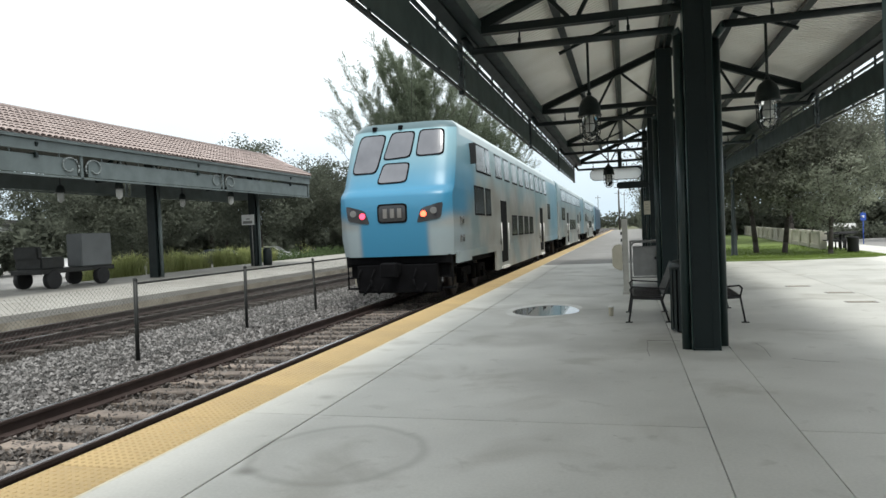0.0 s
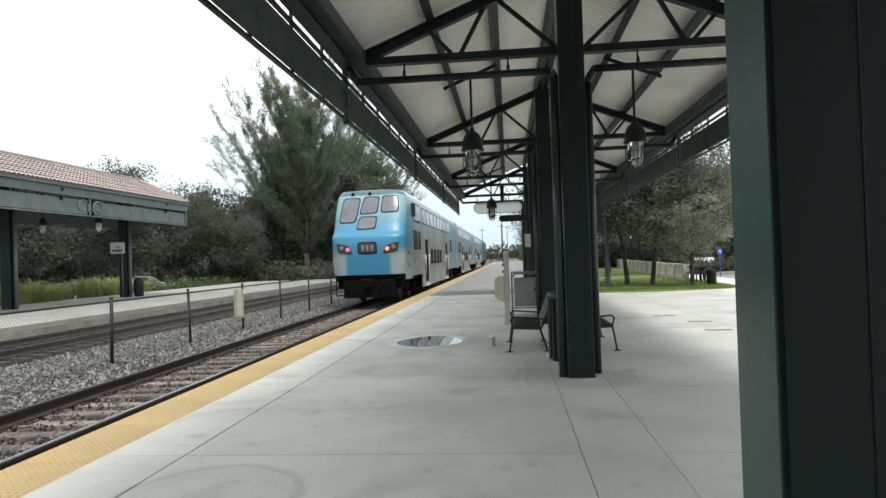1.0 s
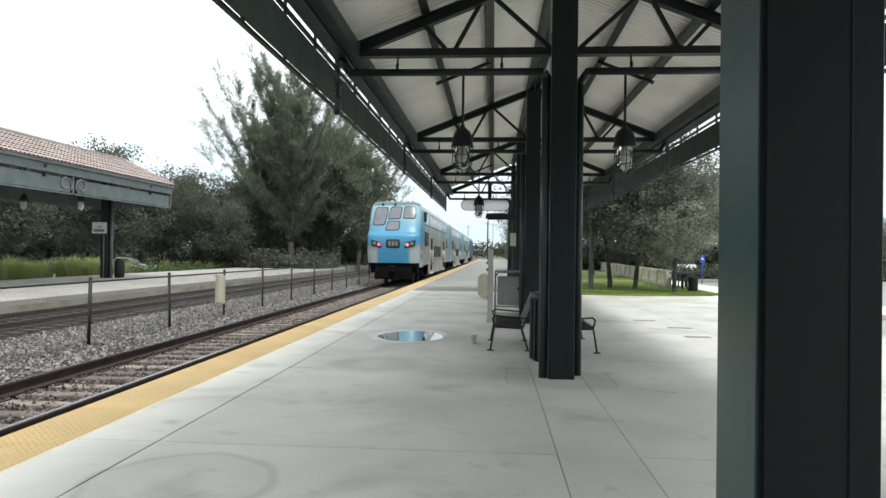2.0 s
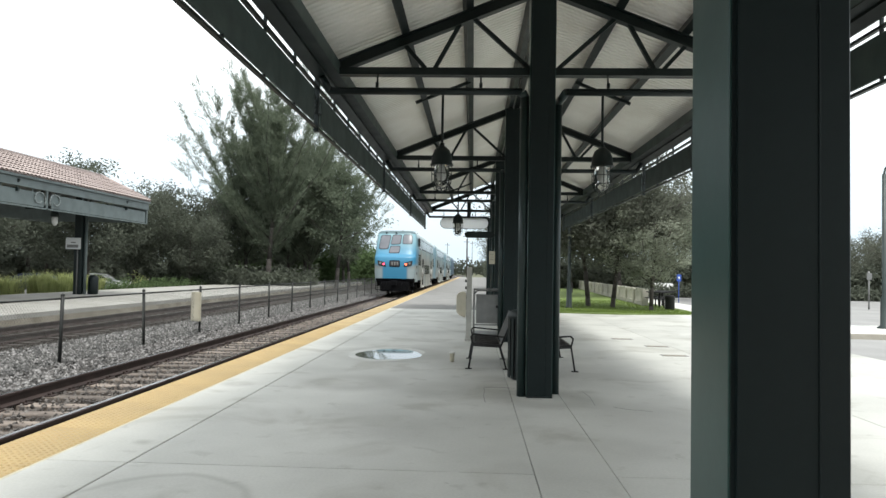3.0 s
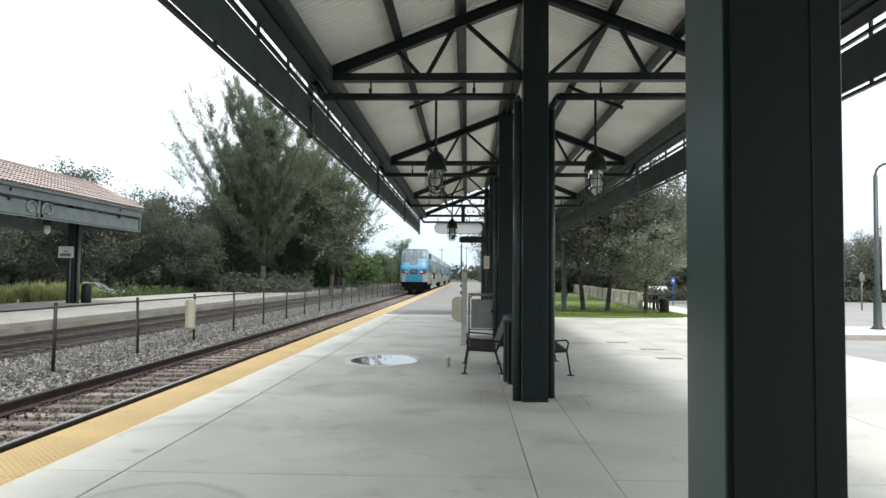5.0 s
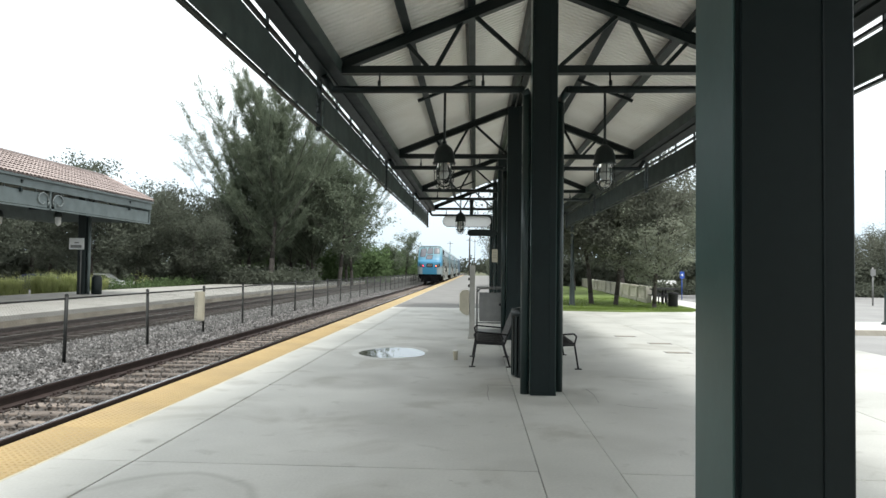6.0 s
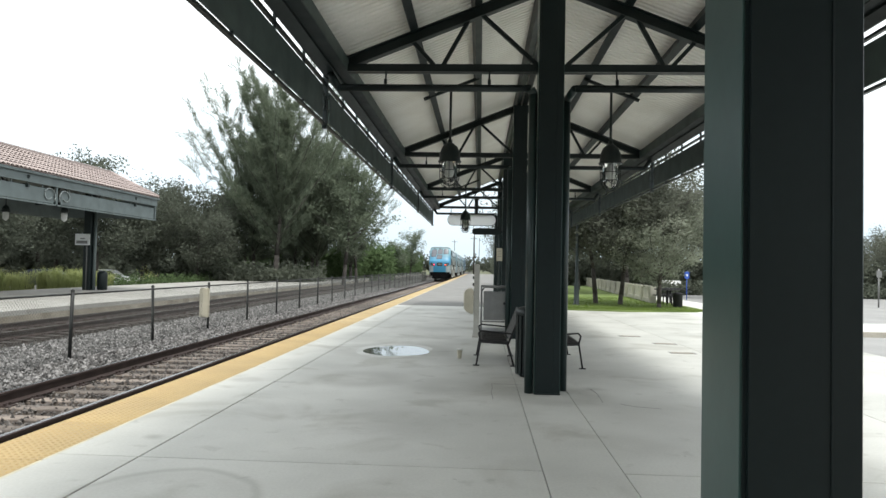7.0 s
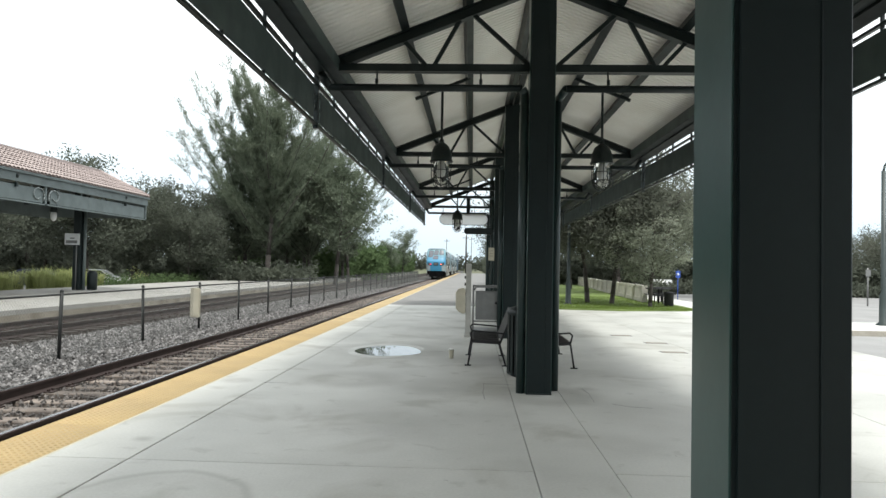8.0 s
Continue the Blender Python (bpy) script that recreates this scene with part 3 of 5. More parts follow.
# trusses
def truss(y):
    bm = B()
    z = 4.0
    for d in (-0.035, 0.035):
        box(bm, AX - HALF - 0.02, AX + HALF + 0.02, y + d - 0.025, y + d + 0.025, z - 0.047, z + 0.047)
    tie = part("truss", bm, M_GREEN, canopy)
    for s in (-1, 1):
        bm = B()
        p, q = (AX + s * 2.56, y, roof_z(AX + s * 2.56) + 0.075), (AX, y, roof_z(AX) + 0.075)
        ibeam(bm, p, q, 0.12, 0.14)
        part("rafter", bm, M_GREEN, tie)
        for a, b_ in ((1.745, 1.48), (1.05, 1.36), (0.88, 0.18)):
            bm = B()
            beam(bm, (AX + s * a, y, roof_z(AX + s * a) + 0.02), (AX + s * b_, y, z + 0.05), 0.05, 0.05, (0, 1, 0))
            part("web", bm, M_GREEN, tie)
    zp = 3.727
    for s in (-1, 1):
        # drain pipe under the tie, hung on two hangers, and its fall beside the column
        bm = B()
        pipe(bm, [(AX + s * (HALF + 0.19), y - 0.12, 3.95), (AX + s * (HALF + 0.05), y - 0.12, zp), (AX + s * 0.27, y - 0.12, zp)], 0.045, 10)
        dp = part("drain_pipe", bm, M_GREEN, tie, "dark green drain pipe under the truss")
        for x in (2.07, 0.78):
            bm = B()
            rod(bm, (AX + s * x, y - 0.12, zp), (AX + s * x, y - 0.08, z - 0.05), 0.011, 6)
            rod(bm, (AX + s * x, y - 0.12, zp + 0.05), (AX + s * x, y - 0.12, zp + 0.11), 0.02, 6)
            part("hanger", bm, M_GREEN, tie)
        bm = B()
        if s > 0:
            pipe(bm, [(AX + 0.27, y - 0.12, zp), (AX + 0.20, y + 0.12, zp - 0.08), (AX + 0.20, y + 0.12, 0.0)], 0.05, 12)
        elif y != 2.0:
            pipe(bm, [(AX - 0.27, y - 0.12, zp), (AX - 0.236, y - 0.1, zp - 0.06), (AX - 0.236, y - 0.1, 0.0)], 0.054, 16)
        else:
            pipe(bm, [(AX - 0.27, y - 0.12, zp), (AX - 0.12, y - 0.12, zp)], 0.045, 10)
        part("downpipe", bm, M_PIPE, tie, "green downpipe beside the column with side light painted in")


for y in TRUSS_Y:
    truss(y)


def column(x, y):
    """A steel column: a box with a narrow cover strip on its face, a cap and a base plate."""
    bm = B()
    top = roof_z(x) + 0.05
    box(bm, x - 0.172, x + 0.126, y - 0.20, y + 0.125, 0, top)
    soften(bm, 0.012, 2)
    c = part("column", bm, M_COLUMN, canopy, "dark green painted steel column")
    bm = B()
    box(bm, x + 0.045, x + 0.122, y - 0.206, y - 0.199, 0.0, top)
    soften(bm, 0.003)
    part("cover_strip", bm, M_COLUMN, c)
    # thin sheets added to carry the painted daylight on both sides
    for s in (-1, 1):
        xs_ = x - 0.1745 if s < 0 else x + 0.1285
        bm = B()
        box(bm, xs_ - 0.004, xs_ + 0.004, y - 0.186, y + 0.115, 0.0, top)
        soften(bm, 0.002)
        part("lit_side", bm, M_LITSIDE, c, "lighter green side sheet with the daylight painted in")
    bm = B()
    for yy in (y - 0.195, y + 0.115):
        box(bm, x - 0.178, x + 0.132, yy - 0.02, yy + 0.02, 0.001, 0.018)
    part("base_plate", bm, M_GREEN, c)
    return c


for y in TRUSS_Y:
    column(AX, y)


def leaves(g, centers, n, spread, size, tall=1.0, droop=0.0, slim=0.35, along=None):
    """Leaf quads in clusters round the centres: vertex array and faces."""
    k = len(centers)
    c = np.repeat(np.asarray(centers), n, 0)
    p = c + g.normal(0, 1, (k * n, 3)) * np.array(spread)
    d = g.normal(0, 1, (k * n, 3))
    d[:, 2] = np.abs(d[:, 2]) * tall - droop
    if along is not None:
        d = np.repeat(np.asarray(along), n, 0) * 2.0 + g.normal(0, 0.9, (k * n, 3))
    d /= np.linalg.norm(d, axis=1, keepdims=True)
    e = np.cross(d, g.normal(0, 1, (k * n, 3)))
    e /= np.linalg.norm(e, axis=1, keepdims=True)
    s = size * g.uniform(0.6, 1.4, (k * n, 1))
    v = np.stack([p - d * s, p + e * s * slim, p + d * s, p - e * s * slim], 1).reshape(-1, 3)
    f = np.arange(k * n * 4).reshape(-1, 4)
    return v, f


def limb(bm, pts, r0, r1, n=7):
    m = len(pts) - 1
    for i, (p, q) in enumerate(zip(pts, pts[1:])):
        rod(bm, p, q, r0 + (r1 - r0) * i / m, n, r0 + (r1 - r0) * (i + 1) / m)


def tree(name, label, height, width, leaf, seed, kind="round", clumps=150, per=40, size=0.12, clear=0.3, lean=0.0):
    """A trunk with tapering limbs, and a ragged crown of leaf clusters round the limbs' ends."""
    g = np.random.default_rng(seed)
    t = thing(name, label, "tree")
    b = B()
    trunk = [(0, 0, -0.6)]
    x = y = 0.0
    for i in range(1, 6):
        x += g.normal(0, 0.012 * height) + lean * height / 6
        y += g.normal(0, 0.012 * height)
        trunk.append((x, y, height * 0.85 * i / 5))
    r = 0.014 * height + 0.05
    limb(b, trunk, r, r * 0.2, 9)
    centers, along = [], []
    nl = 30 if kind != "plume" else 64
    for i in range(nl):
        u = clear + (0.97 - clear) * (i + g.random()) / nl
        zz = height * 0.85 * u
        j = min(4, int(u * 5))
        w = u * 5 - j
        base = np.array(trunk[j]) * (1 - w) + np.array(trunk[j + 1]) * w
        base[2] = zz
        a = g.uniform(0, math.tau)
        if kind == "plume":
            ln = width * 0.5 * (0.45 + 0.55 * math.sin(math.pi * min(1.0, u * 1.15))) * g.uniform(0.45, 1.25)
            rise = 0.75 + 0.7 * u
        elif kind == "round":
            ln = width * 0.5 * math.sqrt(max(0.1, 1 - ((u - 0.62) / 0.5) ** 2)) * g.uniform(0.65, 1.15)
            rise = 0.35 + 0.3 * u
        else:
            ln = width * 0.5 * g.uniform(0.6, 1.15) * (1.1 - 0.5 * u)
            rise = 0.15
        pts, p = [tuple(base)], base.copy()
        for k in range(4):
            p = p + np.array([math.cos(a) * ln / 4, math.sin(a) * ln / 4, ln / 4 * rise * (1 + 0.2 * k)]) + g.normal(0, 0.05 * ln / 2, 3)
            pts.append(tuple(p))
            if kind == "plume":
                # side twigs that sweep upwards, with needles along them
                run = np.array(pts[-1]) - np.array(pts[-2])
                run /= np.linalg.norm(run)
                for _ in range(7):
                    tw = run + g.normal(0, 0.55, 3) + (0, 0, 0.35)
                    tw /= np.linalg.norm(tw)
                    root = p - (p - np.array(pts[-2])) * g.random()
                    far = 0.22 * ln * g.uniform(0.5, 1.3) + 0.25
                    for q in range(5):
                        centers.append(root + tw * far * (q + 0.6) / 5)
                        along.append(tw)
            elif k >= 1:
                for _ in range(max(1, clumps // (nl * 3))):
                    centers.append(p + g.normal(0, (0.07 if kind == "plume" else 0.15) * ln, 3) * (0.8, 0.8, 0.7) - (p - np.array(pts[-2])) * g.random())
        limb(b, pts, r * 0.32 * (1.1 - u), 0.018, 5)
    part("trunk", b, M_BARK, t, "grey brown trunk with limbs")
    sp = 0.045 * width if kind != "plume" else 0.0105 * width
    v, f = leaves(g, centers, per, (sp, sp, sp * (1.0 if kind == "plume" else 0.7)), size, tall=0.8, slim=0.10 if kind == "plume" else 0.42, along=along or None)
    part_ob = raw("crown", v.tolist(), f.tolist(), leaf, t)
    tagged(part_ob, "ragged crown of fine leaves")
    return t


# ---- the train ----
def livery(name, cab):
    """Pale sides that fade to sky blue above, and a blue panel down the nose."""
    m = material(name, (0.345, 0.352, 0.33), 0.36, 0, 0.15, 0.8, 20, 0.02, (0.225, 0.21, 0.18))
    n, l = m.node_tree.nodes, m.node_tree.links
    b = n["Principled BSDF"]
    col = b.inputs["Base Color"].links[0].from_socket
    co = n.new("ShaderNodeTexCoord")
    sep = n.new("ShaderNodeSeparateXYZ")
    l.new(co.outputs["Object"], sep.inputs[0])
    wob = n.new("ShaderNodeTexNoise")
    wob.inputs["Scale"].default_value = 0.55
    l.new(co.outputs["Object"], wob.inputs["Vector"])

    def rng_(value, a, b_, lo, hi):
        r = n.new("ShaderNodeMapRange")
        r.interpolation_type = "SMOOTHSTEP"
        r.inputs["From Min"].default_value, r.inputs["From Max"].default_value = a, b_
        r.inputs["To Min"].default_value, r.inputs["To Max"].default_value = lo, hi
        l.new(value, r.inputs["Value"])
        return r.outputs["Result"]

    def op(kind, a, b_):
        q = n.new("ShaderNodeMath")
        q.operation = kind
        for i, v in enumerate((a, b_)):
            if isinstance(v, (int, float)):
                q.inputs[i].default_value = v
            else:
                l.new(v, q.inputs[i])
        return q.outputs[0]

    def blend(fac, color):
        nonlocal col
        x = n.new("ShaderNodeMix")
        x.data_type = "RGBA"
        l.new(fac, x.inputs["Factor"])
        l.new(col, x.inputs["A"])
        x.inputs["B"].default_value = (*color, 1)
        col = x.outputs["Result"]

    height = op("ADD", sep.outputs["Z"], op("MULTIPLY", wob.outputs["Fac"], 1.6))
    blend(rng_(height, 3.4, 4.3, 0.0, 0.75), (0.23, 0.36, 0.40))
    # smudged blue-green clouds along the side
    blend(rng_(wob.outputs["Fac"], 0.5, 0.66, 0.0, 0.7), (0.12, 0.20, 0.22))
    ends = rng_(sep.outputs["Y"], 19.5, 22.5, 0.0, 0.8)
    blend(ends, (0.11, 0.27, 0.37))
    if not cab:
        blend(rng_(sep.outputs["Z"], 0.8, 2.4, 0.1, 0.28), (0.13, 0.24, 0.31))
    if cab:
        front = rng_(sep.outputs["Y"], 1.2, 2.7, 1.0, 0.0)
        side = op("ABSOLUTE", sep.outputs["X"], 0.0)
        front = op("MAXIMUM", front, op("MULTIPLY", rng_(sep.outputs["Y"], 2.2, 3.3, 1.0, 0.0), rng_(sep.outputs["Z"], 1.9, 3.3, 0.0, 1.0)))
        middle = rng_(side, 0.75, 0.95, 1.0, 0.0)
        above = rng_(op("ADD", sep.outputs["Z"], op("MULTIPLY", side, -0.25)), 1.55, 1.95, 0.0, 1.0)
        blend(op("MULTIPLY", front, op("MAXIMUM", middle, above)), (0.045, 0.215, 0.36))
        # the corners below the lamps are a paler blue-white
        blend(op("MULTIPLY", front, op("MULTIPLY", rng_(side, 0.8, 0.95, 0.0, 1.0), rng_(sep.outputs["Z"], 1.7, 2.0, 0.75, 0.0))), (0.30, 0.38, 0.42))
        blend(op("MULTIPLY", front, rng_(sep.outputs["Z"], 2.6, 3.9, 0.0, 0.85)), (0.22, 0.36, 0.40))
        blend(op("MULTIPLY", front, rng_(sep.outputs["Z"], 4.25, 4.29, 0.0, 0.85)), (0.05, 0.085, 0.095))
    # white roof shoulder above the upper windows, dark roof lip over it
    blend(op("MULTIPLY", rng_(sep.outputs["Z"], 4.08, 4.14, 0.0, 0.9), rng_(sep.outputs["Y"], 1.2, 1.6, 0.0, 1.0)), (0.52, 0.60, 0.62))
    blend(rng_(sep.outputs["Z"], 4.44, 4.48, 0.0, 0.85), (0.09, 0.11, 0.115))
    l.new(col, b.inputs["Base Color"])
    return m


M_CAB = livery("cab car paint", True)
M_COACH = livery("coach paint", False)
M_LOCO = material("locomotive paint", (0.05, 0.10, 0.16), 0.4, 0, 0.3, 1.5, 20, 0.02)
M_ROOF = material("grey train roof", (0.42, 0.47, 0.48), 0.5, 0, 0.2, 1.5)
M_UNDER = material("black underframe", (0.005, 0.005, 0.006), 0.9, 0, 0.4, 5, spec=0.12)
# windscreens and upper panes carry the reflected sky in their base colour
M_PANE = material("windscreen", (0.17, 0.175, 0.20), 0.22, 0, 0.25, 0.9, 3, 0.0, (0.11, 0.115, 0.135), spec=0.9)
M_UPPERPANE = material("sky-pale upper deck window", (0.36, 0.40, 0.43), 0.14, 0, 0.3, 0.7, 3, 0.0, (0.18, 0.20, 0.22), spec=1.0, each=0.9)
M_DIGIT = material("grey number bar", (0.20, 0.19, 0.18), 0.6)
M_LAMPBOX = material("dark lamp glass", (0.05, 0.05, 0.055), 0.1, 0, 0.2, 1, 3, 0.0)
M_RED = glow("red tail lamp", (1.0, 0.06, 0.12), 2.6)
M_ORANGE = glow("orange red tail lamp", (1.0, 0.11, 0.05), 4.0)
M_WHEEL = material("wheel steel", (0.12, 0.10, 0.09), 0.5, 0.5, 0.3)

NOSE = [(1.15, 0.07, 1.37), (1.6, 0.02, 1.41), (2.2, 0.0, 1.41), (2.56, 0.01, 1.41), (2.66, 0.07, 1.41), (2.74, 0.20, 1.41), (2.84, 0.30, 1.405), (3.2, 0.47, 1.40), (3.8, 0.75, 1.385), (4.30, 1.0, 1.33), (4.46, 1.14, 1.20), (4.52, 1.5, 0.90)]


def nose(x, z):
    """How far back the nose lies at a place across and up."""
    for (z0, y0, w0), (z1, y1, w1) in zip(NOSE, NOSE[1:]):
        if z0 <= z <= z1:
            u = (z - z0) / (z1 - z0)
            return y0 + (y1 - y0) * u + 0.24 * (abs(x) / (w0 + (w1 - w0) * u)) ** 6
    return NOSE[0][1]


def patch(bm, corners, lift=0.02, thick=0.05, n=10, cut=0.32):
    """A plate with rounded corners that follows the nose: corners (x, z) bottom left, bottom right, top right, top left."""
    (ax, az), (bx, bz), (cx, cz), (dx, dz) = corners
    grid = []
    for j in range(n + 1):
        row = []
        for i in range(n + 1):
            p, q = 2 * i / n - 1, 2 * j / n - 1
            u = 0.5 + 0.5 * p * math.sqrt(1 - cut * q ** 8 / 2)
            v = 0.5 + 0.5 * q * math.sqrt(1 - cut * p ** 8 / 2)
            x = (ax * (1 - u) + bx * u) * (1 - v) + (dx * (1 - u) + cx * u) * v
            z = (az * (1 - u) + bz * u) * (1 - v) + (dz * (1 - u) + cz * u) * v
            row.append((x, z))
        grid.append(row)
    fr = [[bm.verts.new((x, nose(x, z) - lift, z)) for x, z in r] for r in grid]
    bk = [[bm.verts.new((x, nose(x, z) + thick, z)) for x, z in r] for r in grid]
    for j in range(n):
        for i in range(n):
            bm.faces.new((fr[j][i], fr[j][i + 1], fr[j + 1][i + 1], fr[j + 1][i]))
    for i in range(n):
        bm.faces.new((fr[0][i], bk[0][i], bk[0][i + 1], fr[0][i + 1]))
        bm.faces.new((fr[n][i + 1], bk[n][i + 1], bk[n][i], fr[n][i]))
        bm.faces.new((fr[i + 1][0], bk[i + 1][0], bk[i][0], fr[i][0]))
        bm.faces.new((fr[i][n], bk[i][n], bk[i + 1][n], fr[i + 1][n]))


def grown(c, d):
    return [(c[0][0] - d, c[0][1] - d), (c[1][0] + d, c[1][1] - d), (c[2][0] + d, c[2][1] + d), (c[3][0] - d, c[3][1] + d)]


def bogie(car, y):
    bm = B()
    for s in (-1, 1):
        box(bm, s * 1.02 - 0.07, s * 1.02 + 0.07, y - 1.55, y + 1.55, 0.50, 0.72)
        for q in (-1.28, 1.28):
            box(bm, s * 1.02 - 0.10, s * 1.02 + 0.10, y + q - 0.17, y + q + 0.17, 0.32, 0.62)
        rod(bm, (s * 1.1, y - 0.3, 0.35), (s * 1.1, y - 0.3, 0.75), 0.10)
        rod(bm, (s * 1.1, y + 0.3, 0.35), (s * 1.1, y + 0.3, 0.75), 0.10)
    box(bm, -1.0, 1.0, y - 0.35, y + 0.35, 0.45, 0.80)
    g_ = part("bogie", bm, M_UNDER, car, "black wheel truck")
    for q in (-1.28, 1.28):
        for s in (-1, 1):
            bm = B()
            rod(bm, (s * 0.69, y + q, 0.46), (s * 0.82, y + q, 0.46), 0.46, 20)
            rod(bm, (s * 0.65, y + q, 0.46), (s * 0.69, y + q, 0.46), 0.49, 20)
            part("wheel", bm, M_WHEEL, g_)


def side_box(bm, s, y0, y1, z0, z1, lift=0.012):
    """A pane or door set on the flat or leaning side."""
    def x(z):
        pts = [(0.5, 1.41), (2.72, 1.41), (3.2, 1.40), (3.8, 1.385), (4.30, 1.33)]
        for (a, p), (b_, q) in zip(pts, pts[1:]):
            if a <= z <= b_:
                return p + (q - p) * (z - a) / (b_ - a)
        return 1.41
    vs = [bm.verts.new((s * (x(z) + d), y, z)) for d in (lift, -0.04) for z in (z0, z1) for y in (y0, y1)]
    for f in ((0, 1, 3, 2), (4, 6, 7, 5), (0, 4, 5, 1), (2, 3, 7, 6), (0, 2, 6, 4), (1, 5, 7, 3)):
        bm.faces.new([vs[i] for i in f])


def train_car(label, cab, paint):
    """A bilevel coach, its rear end at y = 0 and its body towards +y; z = 0 is the rail head."""
    car = thing("bilevel_rail_car", label, "train car", group="cars of the train")
    L = 25.6
    # cross-section from the lower corner up over the roof
    half = [(w, z) for z, _, w in NOSE]
    prof = half + [(-w, z) for w, z in half[::-1]]
    start = 2.4 if cab else 0.3
    bm = B()
    sweep(bm, prof, [Matrix(((1, 0, 0, 0), (0, 0, 1, y), (0, 1, 0, 0), (0, 0, 0, 1))) for y in (start, 9, 17, L - 0.3)], caps=not cab)
    if cab:
        N = 12
        rows_ = []
        for z, y, w in NOSE:
            rows_.append([bm.verts.new((w * (2 * i / N - 1), nose(w * (2 * i / N - 1), z), z)) for i in range(N + 1)])
        for a, b_ in zip(rows_, rows_[1:]):
            for i in range(N):
                f = bm.faces.new((a[i], a[i + 1], b_[i + 1], b_[i]))
                f.smooth = True
        for i in (0, N):
            back = [bm.verts.new((r[i].co.x, 2.4, r[i].co.z)) for r in rows_]
            for (a, b_), (c, d) in zip(zip(rows_, rows_[1:]), zip(back, back[1:])):
                bm.faces.new((a[i], c, d, b_[i]) if i else (b_[i], d, c, a[i]))
        t0, t1 = bm.verts.new((-0.90, 2.4, 4.52)), bm.verts.new((0.90, 2.4, 4.52))
        bm.faces.new([*rows_[-1], t1, t0])
        bmesh.ops.remove_doubles(bm, verts=bm.verts, dist=1e-4)
    part("body", bm, paint, car, "white side fading into pale blue paint")
    # low skirts between and over the trucks
    for s in (-1, 1):
        for y0, y1, zb in ((5.6, 18.4, 0.42), (0.62 if cab else 0.35, 2.1, 0.93), (2.1, 5.6, 1.02), (18.4, L - 0.35, 0.98)):
            bm = B()
            box(bm, s * 1.372 - 0.033, s * 1.372 + 0.033, y0, y1, zb, 1.2)
            part("skirt", bm, paint, car)
    bm = B()
    box(bm, -1.2, 1.2, 0.9 if cab else 0.5, L - 0.5, 0.85, 1.16)
    box(bm, -1.1, 1.1, 6.5, 18.0, 0.38, 0.9)
    part("underframe", bm, M_UNDER, car)
    bm = B()
    box(bm, -0.85, 0.85, 2.2, L - 0.4, 4.515, 4.55)
    for k in range(6):
        box(bm, -0.35, 0.35, 4.5 + k * 3.4, 5.3 + k * 3.4, 4.55, 4.60)
    part("roof", bm, M_ROOF, car, "grey roof with vents")
    bogie(car, 3.7)
    bogie(car, 21.6)
    wins = [(6.0 + k * 1.62, 6.0 + k * 1.62 + (0.95 if k % 2 else 1.05), 3.36, 4.02) for k in range(9)]
    wins += [(8.8 + k * 1.5, 8.8 + k * 1.5 + 1.05, 1.50, 2.12) for k in range(4)] + [(2.7, 3.9, 2.15, 2.85), (4.2, 4.9, 2.15, 2.85), (20.3, 21.4, 2.15, 2.85)]
    wins += [(3.1, 4.4, 3.34, 4.05), (4.55, 5.1, 3.34, 4.05)] if cab else [(3.0, 3.9, 3.36, 4.02), (4.4, 5.3, 3.36, 4.02)]
    for s in (-1, 1):
        for y0, y1, z0, z1 in wins:
            bm = B()
            side_box(bm, s, y0 - 0.05, y1 + 0.05, z0 - 0.05, z1 + 0.05, 0.008)
            w = part("window", bm, M_UNDER, car)
            bm = B()
            side_box(bm, s, y0, y1, z0, z1, 0.014)
            part("pane", bm, M_GLASSDARK if z0 < 3 else M_UPPERPANE, w)
        for y in (6.55, 16.9):
            bm = B()
            side_box(bm, s, y, y + 1.1, 0.62, 2.62, 0.01)
            d = part("door", bm, M_UNDER, car, "dark double door")
            bm = B()
            box(bm, s * 1.40, s * 1.47, y - 0.05, y + 1.15, 0.42, 0.5)
            part("door_step", bm, M_WHITE, d)
            for q in (-0.12, 1.22):
                bm = B()
                rod(bm, (s * 1.445, y + q, 1.0), (s * 1.445, y + q, 1.9), 0.018, 6)
                part("handrail", bm, M_WHITE, d)
    if cab:
        panes = [[(-1.18, 3.20), (-0.55, 3.20), (-0.40, 4.14), (-1.06, 4.14)], [(-0.38, 3.52), (0.28, 3.56), (0.34, 4.18), (-0.22, 4.18)],
                 [(0.46, 3.57), (1.10, 3.59), (1.06, 4.20), (0.50, 4.20)], [(-0.46, 2.92), (0.24, 2.94), (0.28, 3.38), (-0.34, 3.38)]]
        for c in panes:
            bm = B()
            patch(bm, grown(c, 0.035), 0.012)
            w = part("windscreen_frame", bm, M_UNDER, car)
            bm = B()
            patch(bm, c, 0.022)
            part("windscreen", bm, M_PANE, w, "windscreen with the reflected sky painted grey")
        for c in ((-0.72, 4.30), (-0.04, 4.30)):
            bm = B()
            box(bm, c[0] - 0.05, c[0] + 0.05, 0.96, 1.08, 4.27, 4.38)
            part("roof_lamp", bm, M_UNDER, car)
        for s in (-1, 1):
            c = [(s * 0.58, 1.92), (s * 1.16, 2.02), (s * 1.22, 2.40), (s * 0.70, 2.26)]
            c = c if s > 0 else [c[1], c[0], c[3], c[2]]
            bm = B()
            patch(bm, c, 0.012)
            lamp = part("headlight", bm, M_LAMPBOX, car, "slanted dark headlight cluster")
            bm = B()
            q = 0.76
            rod(bm, (s * q, nose(q, 2.12) - 0.035, 2.13), (s * q, nose(q, 2.12) + 0.03, 2.13), 0.07, 16)
